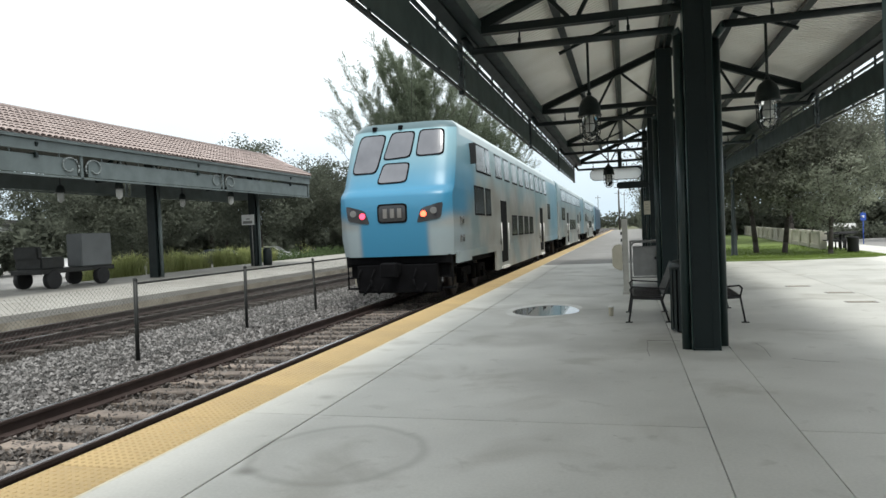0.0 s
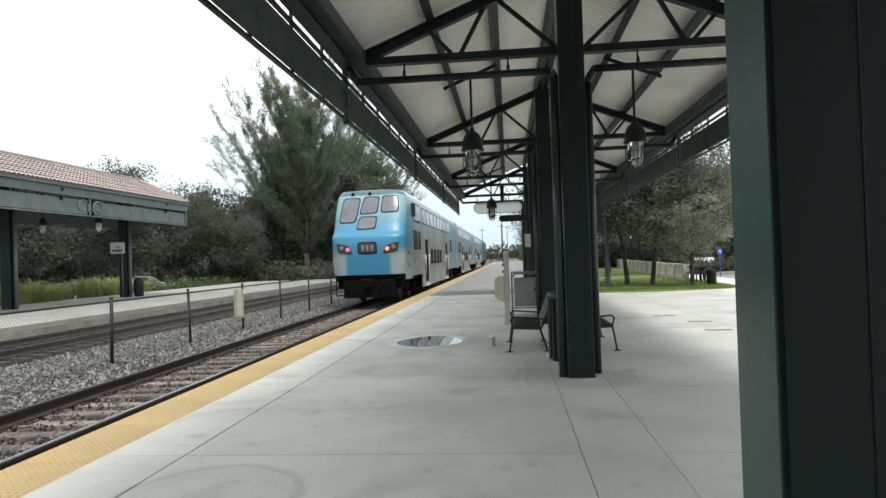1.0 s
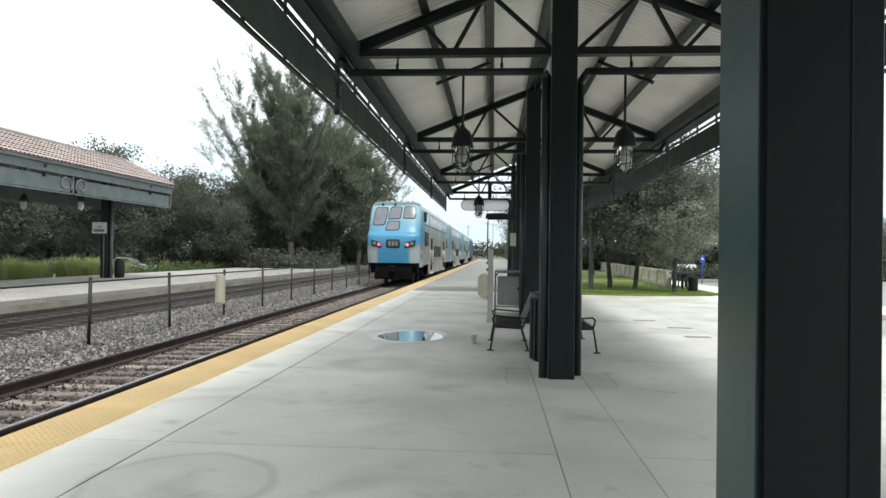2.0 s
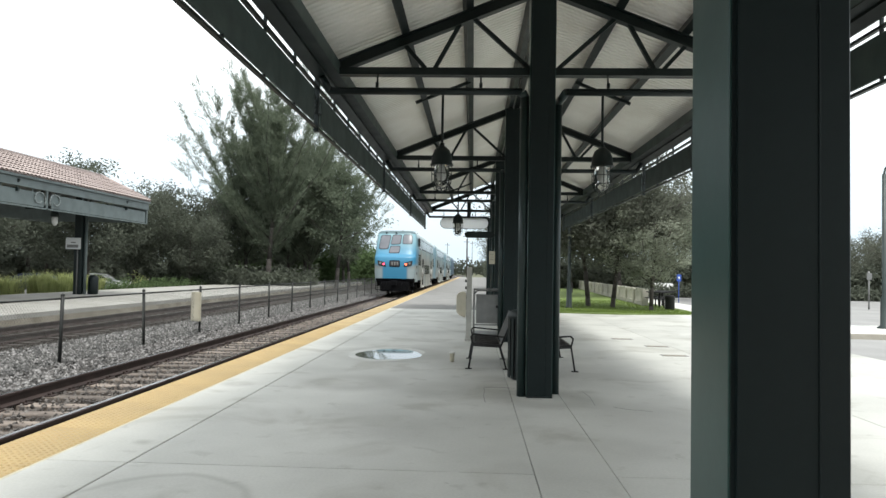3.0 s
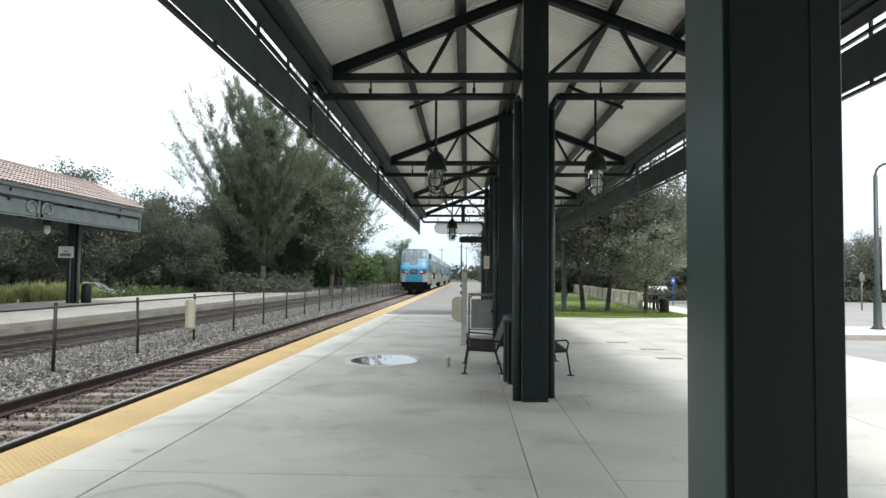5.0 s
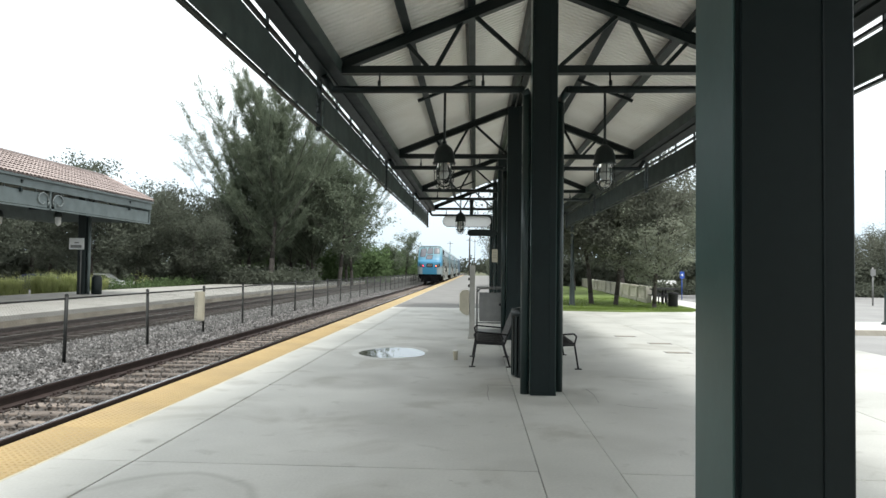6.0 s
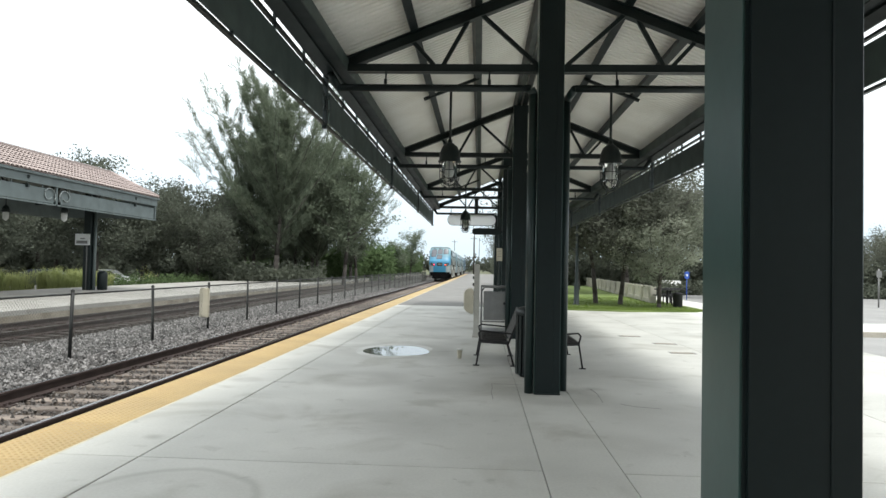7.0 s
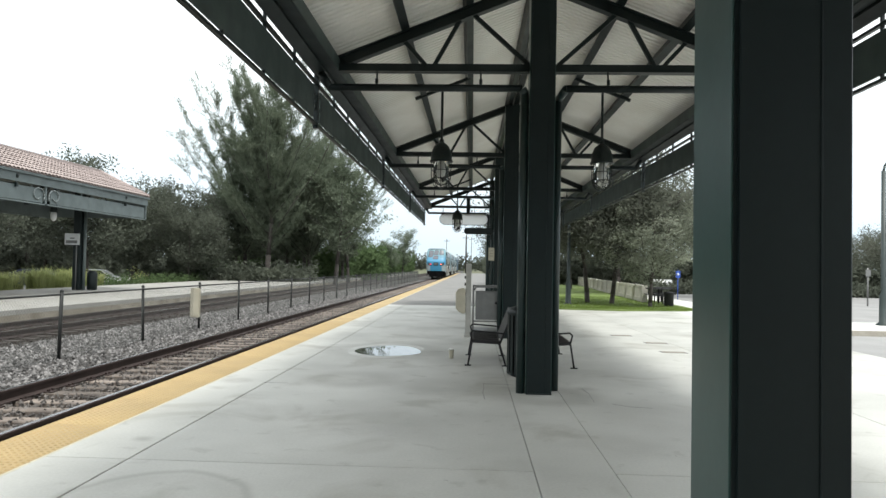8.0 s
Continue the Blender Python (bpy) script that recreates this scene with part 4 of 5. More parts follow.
            part("tail_lamp", bm, M_ORANGE if s > 0 else M_RED, lamp, "glowing red tail lamp")
            bm = B()
            rod(bm, (s * 1.0, nose(1.0, 2.2) - 0.03, 2.2), (s * 1.0, nose(1.0, 2.2) + 0.03, 2.2), 0.08, 16)
            part("clear_lamp", bm, M_GREYMETAL, lamp)
        c = [(-0.34, 1.98), (0.32, 1.98), (0.32, 2.36), (-0.34, 2.36)]
        bm = B()
        patch(bm, grown(c, 0.04), 0.012)
        nb = part("number_board", bm, M_UNDER, car, "dark framed number board")
        bm = B()
        patch(bm, c, 0.022)
        face = part("board_face", bm, M_LAMPBOX, nb)
        bm = B()
        for x in (-0.18, 0.0, 0.18):
            box(bm, x - 0.05, x + 0.05, -0.045, -0.02, 2.06, 2.28)
        part("digit_bar", bm, M_DIGIT, nb)
        # coupler, pilot, hoses, steps
        bm = B()
        box(bm, -1.25, 1.25, 0.35, 0.75, 0.62, 1.16)
        box(bm, -1.0, 1.0, 0.12, 0.5, 0.28, 0.95)
        box(bm, -1.32, 1.32, 0.22, 0.45, 0.95, 1.17)
        soften(bm, 0.02)
        part("pilot", bm, M_UNDER, car, "black steel pilot below the nose")
        bm = B()
        box(bm, -0.12, 0.12, -0.35, 0.4, 0.72, 0.98)
        box(bm, -0.2, 0.2, -0.5, -0.25, 0.68, 1.02)
        soften(bm, 0.03)
        part("coupler", bm, M_UNDER, car)
        for x in (-0.9, -0.55, 0.5):
            bm = B()
            pts = [(x, 0.1, 0.85), (x - 0.03, -0.08, 0.62), (x + 0.02, -0.1, 0.4), (x + 0.14, 0.0, 0.28), (x + 0.24, 0.08, 0.5)]
            pipe(bm, pts, 0.025, 6)
            part("air_hose", bm, M_UNDER, car)
        for s in (-1, 1):
            bm = B()
            for z in (0.35, 0.62, 0.9):
                box(bm, s * 1.2 - 0.14, s * 1.2 + 0.14, 0.30, 0.55, z, z + 0.04)
            rod(bm, (s * 1.32, 0.32, 0.35), (s * 1.32, 0.32, 1.1), 0.02, 6)
            part("step", bm, M_UNDER, car)
            bm = B()
            box(bm, s * 1.36, s * 1.55, 2.4, 2.46, 3.45, 4.0)
            soften(bm, 0.02)
            part("mirror", bm, M_BLACK, car, "black side mirror")
            for z in (1.55, 2.0):
                bm = B()
                rod(bm, (s * 1.44, 0.9, z), (s * 1.44, 1.25, z), 0.018, 6)
                box(bm, s * 1.40, s * 1.44, 0.9, 0.96, z - 0.12, z + 0.05)
                box(bm, s * 1.40, s * 1.44, 1.2, 1.26, z - 0.12, z + 0.05)
                part("grab_iron", bm, M_GREYMETAL, car)
    else:
        bm = B()
        box(bm, -0.6, 0.6, -0.05, 0.32, 1.1, 3.4)
        part("gangway", bm, M_BLACK, car)
    return car


def locomotive():
    loco = thing("locomotive", "dark blue diesel locomotive at the head of the train", "locomotive", group="cars of the train")
    bm = B()
    prof = [(-1.45, 1.1), (1.45, 1.1), (1.45, 3.9), (1.1, 4.45), (-1.1, 4.45), (-1.45, 3.9)]
    sweep(bm, prof, [Matrix(((1, 0, 0, 0), (0, 0, 1, y), (0, 1, 0, 0), (0, 0, 0, 1))) for y in (0.4, 16.8)])
    soften(bm, 0.06, 2)
    part("body", bm, M_LOCO, loco)
    bm = B()
    box(bm, -1.3, 1.3, 0.5, 16.7, 0.7, 1.15)
    box(bm, -1.2, 1.2, 6, 11, 0.35, 0.75)
    part("fuel_tank", bm, M_UNDER, loco)
    bm = B()
    for y in (3, 6, 9):
        lathe(bm, [(0.5, 0), (0.5, 0.18), (0.42, 0.2)], 14, (0, y, 4.44))
    part("roof_fan", bm, M_UNDER, loco)
    bogie(loco, 3.2)
    bogie(loco, 13.8)
    return loco


cab_car = train_car("pale blue bilevel cab car leaving with red tail lamps lit", True, M_CAB)
coaches = [train_car("white and pale blue bilevel coach of the departing train", False, M_COACH)]
coaches.append(copy_thing(coaches[0], Matrix()))
TRAIN = [(cab_car, 0.0), (coaches[0], 25.7), (coaches[1], 51.4), (locomotive(), 77.1)]
TRAIN_ROWS = [(0, 15.2), (0.5, 20.3), (1, 25.5), (2.5, 41.2), (3, 46.5), (3.5, 51.8), (4, 57.3), (4.5, 62.8), (6, 79.2), (6.5, 84.8), (7, 90.3), (7.5, 95.6), (8, 100.8)]


# ---- fence between the tracks ----
fence = thing("chain_link_fence", "low chain link fence with dark posts between the tracks", "fence")
FX, FZ0, FZ1 = -7.75, -0.40, 0.86
FY = [9.3 + 3.3 * k for k in range(28)]
for y in FY:
    bm = B()
    lx, ly = rng.uniform(-0.03, 0.03), rng.uniform(-0.03, 0.03)
    rod(bm, (FX, y, FZ0 - 0.1), (FX + lx, y + ly, FZ1 + 0.06), 0.034, 8)
    bmesh.ops.create_icosphere(bm, subdivisions=1, radius=0.042, matrix=Matrix.Translation((FX + lx, y + ly, FZ1 + 0.06)))
    part("post", bm, M_POST, fence)
for y0, y1 in zip(FY, FY[1:]):
    bm = B()
    rod(bm, (FX, y0, FZ1), (FX, y1, FZ1), 0.021, 6)
    part("top_rail", bm, M_POST, fence)
vs, es = [], []
pitch = 0.075


def wire(a, b_, r):
    k = len(vs)
    for p in (a, b_):
        vs.extend([(p[0] + r, p[1], p[2]), (p[0] - r, p[1] + r, p[2]), (p[0] - r, p[1] - r, p[2])])
    es.extend([(k, k + 1, k + 4, k + 3), (k + 1, k + 2, k + 5, k + 4), (k + 2, k, k + 3, k + 5)])


Hf = FZ1 - FZ0 - 0.03
y = 6.0
while y < 98:
    # farther off fewer and thicker wires stand for the mesh
    k = 1 if y < 26 else 2 if y < 50 else 4
    wire((FX, y, FZ0 + 0.03), (FX, y + Hf, FZ1), 0.0016 * k)
    wire((FX, y + Hf, FZ0 + 0.03), (FX, y, FZ1), 0.0016 * k)
    y += pitch * k
tagged(raw("wire_mesh", vs, es, M_WIRE, fence), "galvanised chain link mesh", kind="stuff")

box_sign = thing("utility_box", "beige metal utility box fixed to a fence post", "utility box", pose(FX + 0.02, 18.85, 0))
bm = B()
box(bm, -0.12, 0.14, -0.06, 0.06, -0.02, 0.80)
soften(bm, 0.02, 2)
case = part("case", bm, M_BEIGE, box_sign)
bm = B()
box(bm, -0.09, 0.11, -0.068, -0.061, 0.03, 0.75)
part("door", bm, M_BEIGE, case)
for z in (0.12, 0.66):
    bm = B()
    beam(bm, (0.0, 0.05, z), (-0.02, 0.37, z), 0.03, 0.04)
    part("clamp", bm, M_POST, box_sign)

# ---- lamps under the canopy ----
M_GLASS = glass("clear lamp glass", (0.95, 0.97, 0.95), 0.03, 1.0)


def pendant(x, y, z, up):
    """A bell-shaped cage lantern on a rod; z is the top of its cap."""
    lamp = thing("pendant_lamp", "dark green cage lantern with clear glass jar under the canopy", "lamp", pose(x, y, z), group="canopy lanterns")
    bm = B()
    lathe(bm, [(0.03, 0.02), (0.06, 0.0), (0.13, -0.06), (0.175, -0.17), (0.185, -0.30), (0.20, -0.31), (0.20, -0.33), (0.12, -0.33)], 20)
    part("cap", bm, M_GREEN, lamp)
    bm = B()
    rod(bm, (0, 0, 0), (0, 0, up), 0.022, 8)
    rod(bm, (0, 0, 0.0), (0, 0, 0.06), 0.04, 8)
    part("rod", bm, M_GREEN, lamp)
    bm = B()
    lathe(bm, [(0.115, -0.33), (0.13, -0.40), (0.13, -0.60), (0.11, -0.68), (0.06, -0.73), (0.01, -0.745)], 18)
    jar = part("glass_jar", bm, M_GLASS, lamp, "clear ribbed glass jar")
    bm = B()
    lathe(bm, [(0.035, -0.34), (0.045, -0.42), (0.06, -0.50), (0.045, -0.57), (0.01, -0.60)], 12)
    part("bulb", bm, M_WHITE, jar)
    bm = B()
    for i in range(8):
        a = i * math.tau / 8
        c, s = math.cos(a), math.sin(a)
        pts = [(0.175 * c, 0.175 * s, -0.32), (0.165 * c, 0.165 * s, -0.62), (0.12 * c, 0.12 * s, -0.74), (0.03 * c, 0.03 * s, -0.79)]
        for p, q in zip(pts, pts[1:]):
            rod(bm, p, q, 0.007, 5)
    for z_, r_ in ((-0.48, 0.17), (-0.62, 0.165)):
        pts = [(r_ * math.cos(i * math.tau / 16), r_ * math.sin(i * math.tau / 16), z_) for i in range(17)]
        for p, q in zip(pts, pts[1:]):
            rod(bm, p, q, 0.006, 4)
    part("cage", bm, M_GREEN, lamp)
    bm = B()
    s = 1 if x < AX else -1
    beam(bm, (-0.47, 0, up + 0.02 - s * 0.186), (0.47, 0, up + 0.02 + s * 0.186), 0.05, 0.05)
    part("bracket", bm, M_GREEN, lamp)
    return lamp


for y in (-1.25, 11.75, 24.75):
    for s in (-1, 1):
        x = AX + s * 1.36 + (-0.05 if s < 0 else -0.02)
        pendant(x, y, 3.66 if y < 20 else 3.58, 0.93)

# ---- hanging signs ----
M_SIGNFACE = material("white sign face", (0.70, 0.71, 0.71), 0.35, 0, 0.06, 2, 20, 0.0)

def translucent(name, color):
    """Thin white acrylic that lets the daylight behind it through."""
    m = material(name, color, 0.4, 0, 0.05, 2, 20, 0.0)
    n, l = m.node_tree.nodes, m.node_tree.links
    t, mx = n.new("ShaderNodeBsdfTranslucent"), n.new("ShaderNodeMixShader")
    t.inputs["Color"].default_value = (*color, 1)
    mx.inputs["Fac"].default_value = 0.92
    l.new(n["Principled BSDF"].outputs[0], mx.inputs[1])
    l.new(t.outputs[0], mx.inputs[2])
    l.new(mx.outputs[0], n["Material Output"].inputs["Surface"])
    return m


M_ACRYLIC = translucent("white acrylic", (0.93, 0.95, 0.96))
hang = thing("hanging_sign", "white oval station sign with dark rim hung under the canopy", "sign", pose(-0.36, 27.8, 3.48))


def capsule(half, r, y0, y1, n=10):
    b_ = B()
    pts = [(half * s + r * math.cos(a), r * math.sin(a)) for s, a0 in ((1, -math.pi / 2), (-1, math.pi / 2)) for a in [a0 + math.pi * i / n for i in range(n + 1)]]
    sweep(b_, pts, [Matrix(((1, 0, 0, 0), (0, 0, 1, y), (0, 1, 0, 0), (0, 0, 0, 1))) for y in (y0, y1)])
    return b_


bm = B()
pts = [(0.76 * s + 0.226 * math.cos(a), 0, 0.226 * math.sin(a)) for s, a0 in ((1, -math.pi / 2), (-1, math.pi / 2)) for a in [a0 + math.pi * i / 10 for i in range(11)]]
for p, q in zip(pts, pts[1:] + pts[:1]):
    rod(bm, p, q, 0.012, 6)
part("frame", bm, M_GREEN, hang)
bm = B()
bm.faces.new([bm.verts.new((0.76 * s + 0.213 * math.cos(a), 0, 0.213 * math.sin(a))) for s, a0 in ((1, -math.pi / 2), (-1, math.pi / 2)) for a in [a0 + math.pi * i / 10 for i in range(11)]])
part("face", bm, M_ACRYLIC, hang)
bm = B()
for x in (-0.71, -0.36, 0.0, 0.36, 0.71):
    for z in (-0.222, 0.222):
        bmesh.ops.create_icosphere(bm, subdivisions=1, radius=0.02, matrix=Matrix.Translation((x, -0.04, z)))
tagged(part("bolts", bm, M_GREEN, hang), kind="stuff")
bm = B()
box(bm, 0.10, 0.25, -0.05, 0.05, 0.23, 0.95)
part("hanger", bm, M_GREEN, hang)
low_sign = thing("platform_indicator", "dark green rounded platform indicator beside the column", "sign", pose(0.2, 21.3, 2.66))
part("case", capsule(0.36, 0.10, -0.06, 0.06), M_GREEN, low_sign)
bm = B()
rod(bm, (0.3, 0, 0), (0.62, 0.1, 0), 0.03, 8)
part("arm", bm, M_GREEN, low_sign)
col_sign = thing("column_notice", "small white notice on a canopy column", "notice", pose(0.60, 21.27, 1.95))
bm = B()
box(bm, -0.09, 0.09, -0.01, 0.01, -0.2, 0.2)
part("plate", bm, M_BEIGE, col_sign)
bm = B()
for z in (0.1, 0.02, -0.06):
    box(bm, -0.06, 0.05, -0.014, -0.0102, z - 0.006, z + 0.006)
part("print", bm, M_GREYMETAL, col_sign)

# ---- benches and things on the platform ----
M_SEAT = material("dark brown grey perforated steel", (0.035, 0.032, 0.032), 0.5, 0.2, 0.3, 20, 80, 0.3)


def bench(x, y, flip, Ln=1.25):
    """A steel bench: perforated seat and back on tube frames; it faces -x before it is turned."""
    b0 = thing("bench", "dark steel platform bench with perforated seat and tube arms", "bench", pose(x, y, 0, 0, 0, 180 if flip else 0), group="platform benches")
    y0, y1 = (0, Ln) if not flip else (-Ln, 0)
    for yy in (y0, y1):
        for pts in ([(-0.03, yy, 0.01), (0.03, yy, 0.38)], [(0.55, yy, 0.01), (0.45, yy, 0.36)]):
            bm = B()
            pipe(bm, pts, 0.014)
            box(bm, pts[0][0] - 0.05, pts[0][0] + 0.05, yy - 0.03, yy + 0.03, 0.001, 0.014)
            part("leg", bm, M_BLACK, b0)
        bm = B()
        pipe(bm, [(0.03, yy, 0.37), (0.46, yy, 0.35), (0.66, yy, 0.84)], 0.016)
        part("side_frame", bm, M_BLACK, b0)
        bm = B()
        pipe(bm, [(0.03, yy, 0.38), (0.0, yy, 0.50), (0.04, yy, 0.54), (0.42, yy, 0.51), (0.52, yy, 0.50)], 0.013)
        part("armrest", bm, M_BLACK, b0)
    bm = B()
    beam(bm, (0.03, (y0 + y1) / 2, 0.395), (0.46, (y0 + y1) / 2, 0.37), Ln, 0.022, (0, 0, 1))
    for i in range(12):
        u = y0 + 0.06 + i * (Ln - 0.12) / 11
        box(bm, 0.06, 0.43, u - 0.02, u + 0.02, 0.39, 0.41)
    part("seat", bm, M_SEAT, b0)
    bm = B()
    beam(bm, (0.475, (y0 + y1) / 2, 0.40), (0.652, (y0 + y1) / 2, 0.85), Ln, 0.02, (0, 0, 1))
    part("backrest", bm, M_SEAT, b0)
    bm = B()
    rod(bm, (0.51, y0, 0.18), (0.51, y1, 0.18), 0.011, 6)
    part("stretcher", bm, M_BLACK, b0)
    return b0


bench(0.0, 10.62, False)
bench(1.56, 10.55, True, 1.75)

bin_ = thing("litter_bin", "dark slatted steel litter bin behind the column", "litter bin", pose(0.80, 9.75, 0))
bm = B()
lathe(bm, [(0.24, 0.04), (0.25, 0.06), (0.25, 0.86), (0.20, 0.9)], 20)
part("liner", bm, M_BLACK, bin_)
for i in range(20):
    a = i * math.tau / 20
    bm = B()
    box(bm, 0.262, 0.276, -0.026, 0.026, 0.03, 0.86)
    bmesh.ops.rotate(bm, verts=bm.verts, cent=(0, 0, 0), matrix=Matrix.Rotation(a, 3, "Z"))
    part("slat", bm, M_GREEN, bin_)
bm = B()
lathe(bm, [(0.285, 0.86), (0.29, 0.9), (0.24, 0.96), (0.12, 0.99)], 20)
part("lid", bm, M_GREEN, bin_)
bm = B()
lathe(bm, [(0.22, 0.0), (0.22, 0.04)], 16)
part("foot", bm, M_BLACK, bin_)

lift = thing("wheelchair_lift", "parked portable wheelchair lift with white mast and mesh panel", "wheelchair lift", pose(0, 15.0, 0))
bm = B()
box(bm, -0.12, 0.0, -0.06, 0.06, 0.03, 1.60)
soften(bm, 0.012)
part("mast", bm, M_MAST, lift, "scuffed white lift mast")
bm = B()
box(bm, -0.14, -0.005, -0.11, 0.8, 0.0, 0.05)
part("base_rail", bm, M_MAST, lift)
bm = B()
box(bm, 0.58, 0.66, -0.1, 0.8, 0.0, 0.05)
part("base_rail", bm, M_MAST, lift)
bm = B()
pts = [(-0.335, 0.62), (-0.27, 0.55), (-0.16, 0.50), (-0.125, 0.52), (-0.125, 1.03), (-0.16, 1.07), (-0.28, 1.05), (-0.335, 0.98)]
sweep(bm, pts, [Matrix(((1, 0, 0, 0), (0, 0, 1, y), (0, 1, 0, 0), (0, 0, 0, 1))) for y in (-0.09, 0.10)])
soften(bm, 0.015)
part("housing", bm, M_BEIGE, lift, "beige rounded plastic housing")
bm = B()
box(bm, 0.10, 0.62, -0.02, 0.0, 0.38, 0.98)
part("panel", bm, M_GREYMETAL, lift, "grey perforated side panel")
bm = B()
box(bm, 0.10, 0.62, 0.9, 0.92, 0.38, 0.98)
part("panel", bm, M_GREYMETAL, lift, "grey perforated side panel")
bm = B()
pipe(bm, [(0.05, -0.01, 0.05), (0.05, -0.01, 1.02), (0.12, -0.01, 1.1), (0.64, -0.01, 1.1), (0.64, -0.01, 0.05)], 0.02)
pipe(bm, [(0.05, -0.01, 0.35), (0.64, -0.01, 0.35)], 0.016)
part("rail_frame", bm, M_GREYMETAL, lift)
bm = B()
pipe(bm, [(0.05, 0.91, 0.05), (0.05, 0.91, 1.1), (0.64, 0.91, 1.1), (0.64, 0.91, 0.05)], 0.02)
part("rail_frame", bm, M_GREYMETAL, lift)
bm = B()
box(bm, 0.05, 0.64, 0.0, 0.9, 0.10, 0.14)
part("deck", bm, M_GREYMETAL, lift)
bm = B()
for z in (0.95, 1.15, 1.3):
    box(bm, -0.15, -0.12, -0.03, 0.03, z - 0.03, z + 0.03)
bmesh.ops.create_icosphere(bm, subdivisions=2, radius=0.03, matrix=Matrix.Translation((0.55, -0.035, 0.75)))
part("latch", bm, M_BLACK, lift)

cup = thing("paper_cup", "abandoned crumpled white paper cup standing on the platform", "cup", pose(-0.31, 11.4, 0))
bm = B()
lathe(bm, [(0.032, 0.001), (0.036, 0.02), (0.043, 0.14), (0.046, 0.145)], 14)
part("cup", bm, M_BEIGE, cup)
bm = B()
lathe(bm, [(0.048, 0.146), (0.046, 0.16), (0.03, 0.165)], 14)
part("lid", bm, M_WHITE, cup)

# puddle: a thin uneven sheet of water
M_WATER = bpy.data.materials.new("puddle water")
M_WATER.use_nodes = True
wb = M_WATER.node_tree.nodes["Principled BSDF"]
wb.inputs["Base Color"].default_value = (0.10, 0.10, 0.095, 1)
wb.inputs["Roughness"].default_value = 0.015
wb.inputs["Specular IOR Level"].default_value = 1.0
wb.inputs["IOR"].default_value = 1.6
M_DAMP = material("pale dried rim", (0.56, 0.56, 0.53), 0.5, 0, 0.2, 2.5, 40, 0.05)


def blob(cx, cy, rx, ry, z, seed, n=48, wob=0.10):
    r = random.Random(seed)
    ph = [r.uniform(0, math.tau) for _ in range(4)]
    bm_ = B()
    ring = []
    for i in range(n):
        a = i * math.tau / n
        k = 1 + wob * sum(math.sin((j + 2) * a + ph[j]) / (j + 1) for j in range(4))
        ring.append(bm_.verts.new((cx + rx * k * math.cos(a), cy + ry * k * math.sin(a), z)))
    bm_.faces.new(ring)
    return bm_


tagged(part("damp_patch", blob(-1.52, 12.3, 0.66, 1.02, 0.0025, 2, wob=0.06), M_DAMP), "pale dried water rim round the puddle", "stain", kind="structure")
tagged(part("puddle", blob(-1.45, 12.2, 0.54, 0.82, 0.0050, 3, wob=0.07), M_WATER), "shallow rain puddle reflecting the sky", "puddle", kind="structure")


# ---- the far canopy ----
far = thing("far_canopy", "grey green steel canopy with terracotta hip roof on the opposite platform", "canopy")
RX, RH, EZ, RZ = -20.5, 2.75, 5.02, 6.35
FY0, FY1, HIP = -14.0, 36.6, 36.45


def barrel(vs, fs, p, q, r, n=4):
    """One barrel tile from p up to q, open below."""
    k = len(vs)
    for (c, rr) in ((p, r), (q, r * 0.82)):
        for i in range(n + 1):
            a = math.pi * i / n
            vs.append((c[0], c[1] + rr * math.cos(a), c[2] + rr * math.sin(a) * 0.55))
    for i in range(n):
        fs.append((k + i, k + i + 1, k + n + 2 + i, k + n + 1 + i))


vs, fs = [], []
y = 8.0
courses = 9
while y < FY1:
    for j in range(courses):
        u0, u1 = j / courses, (j + 1.08) / courses
        if y > FY1 - (FY1 - HIP) * u1:
            continue
        z0, z1 = EZ + (RZ - EZ) * u0 + 0.055 + 0.012 * (j % 2), EZ + (RZ - EZ) * u1 + 0.03
        barrel(vs, fs, (RX + RH * (1 - u0) + (0.12 if j == 0 else 0), y, z0 - (0.03 if j == 0 else 0)), (RX + RH * (1 - u1), y, z1), 0.118)
    y += 0.245
tagged(raw("roof_tiles", vs, fs, M_TILE, far), "rows of terracotta barrel tiles", kind="stuff")
bm = B()
c = [bm.verts.new(p) for p in ((RX + RH, FY0, EZ), (RX + RH, FY1, EZ), (RX, HIP, RZ), (RX, FY0, RZ), (RX - RH, FY1, EZ), (RX - RH, FY0, EZ))]
bm.faces.new((c[0], c[1], c[2], c[3]))
bm.faces.new((c[1], c[4], c[2]))
bm.faces.new((c[3], c[2], c[4], c[5]))
part("roof", bm, M_TILE, far)
bm = B()
for a, b_ in (((RX, FY0, RZ + 0.06), (RX, HIP, RZ + 0.06)), ((RX, HIP, RZ + 0.06), (RX + RH, FY1, EZ + 0.06)), ((RX, HIP, RZ + 0.06), (RX - RH, FY1, EZ + 0.06))):
    rod(bm, a, b_, 0.11, 8)
part("ridge_tiles", bm, M_TILE, far)
bm = B()
c = [bm.verts.new(p) for p in ((RX + RH - 0.05, FY0, EZ - 0.06), (RX + RH - 0.05, FY1 - 0.05, EZ - 0.06), (RX, HIP, RZ - 0.16), (RX, FY0, RZ - 0.16), (RX - RH + 0.05, FY1 - 0.05, EZ - 0.06), (RX - RH + 0.05, FY0, EZ - 0.06))]
bm.faces.new((c[0], c[1], c[2], c[3]))
bm.faces.new((c[1], c[4], c[2]))
bm.faces.new((c[3], c[2], c[4], c[5]))
part("soffit", bm, M_GREYMETAL, far)
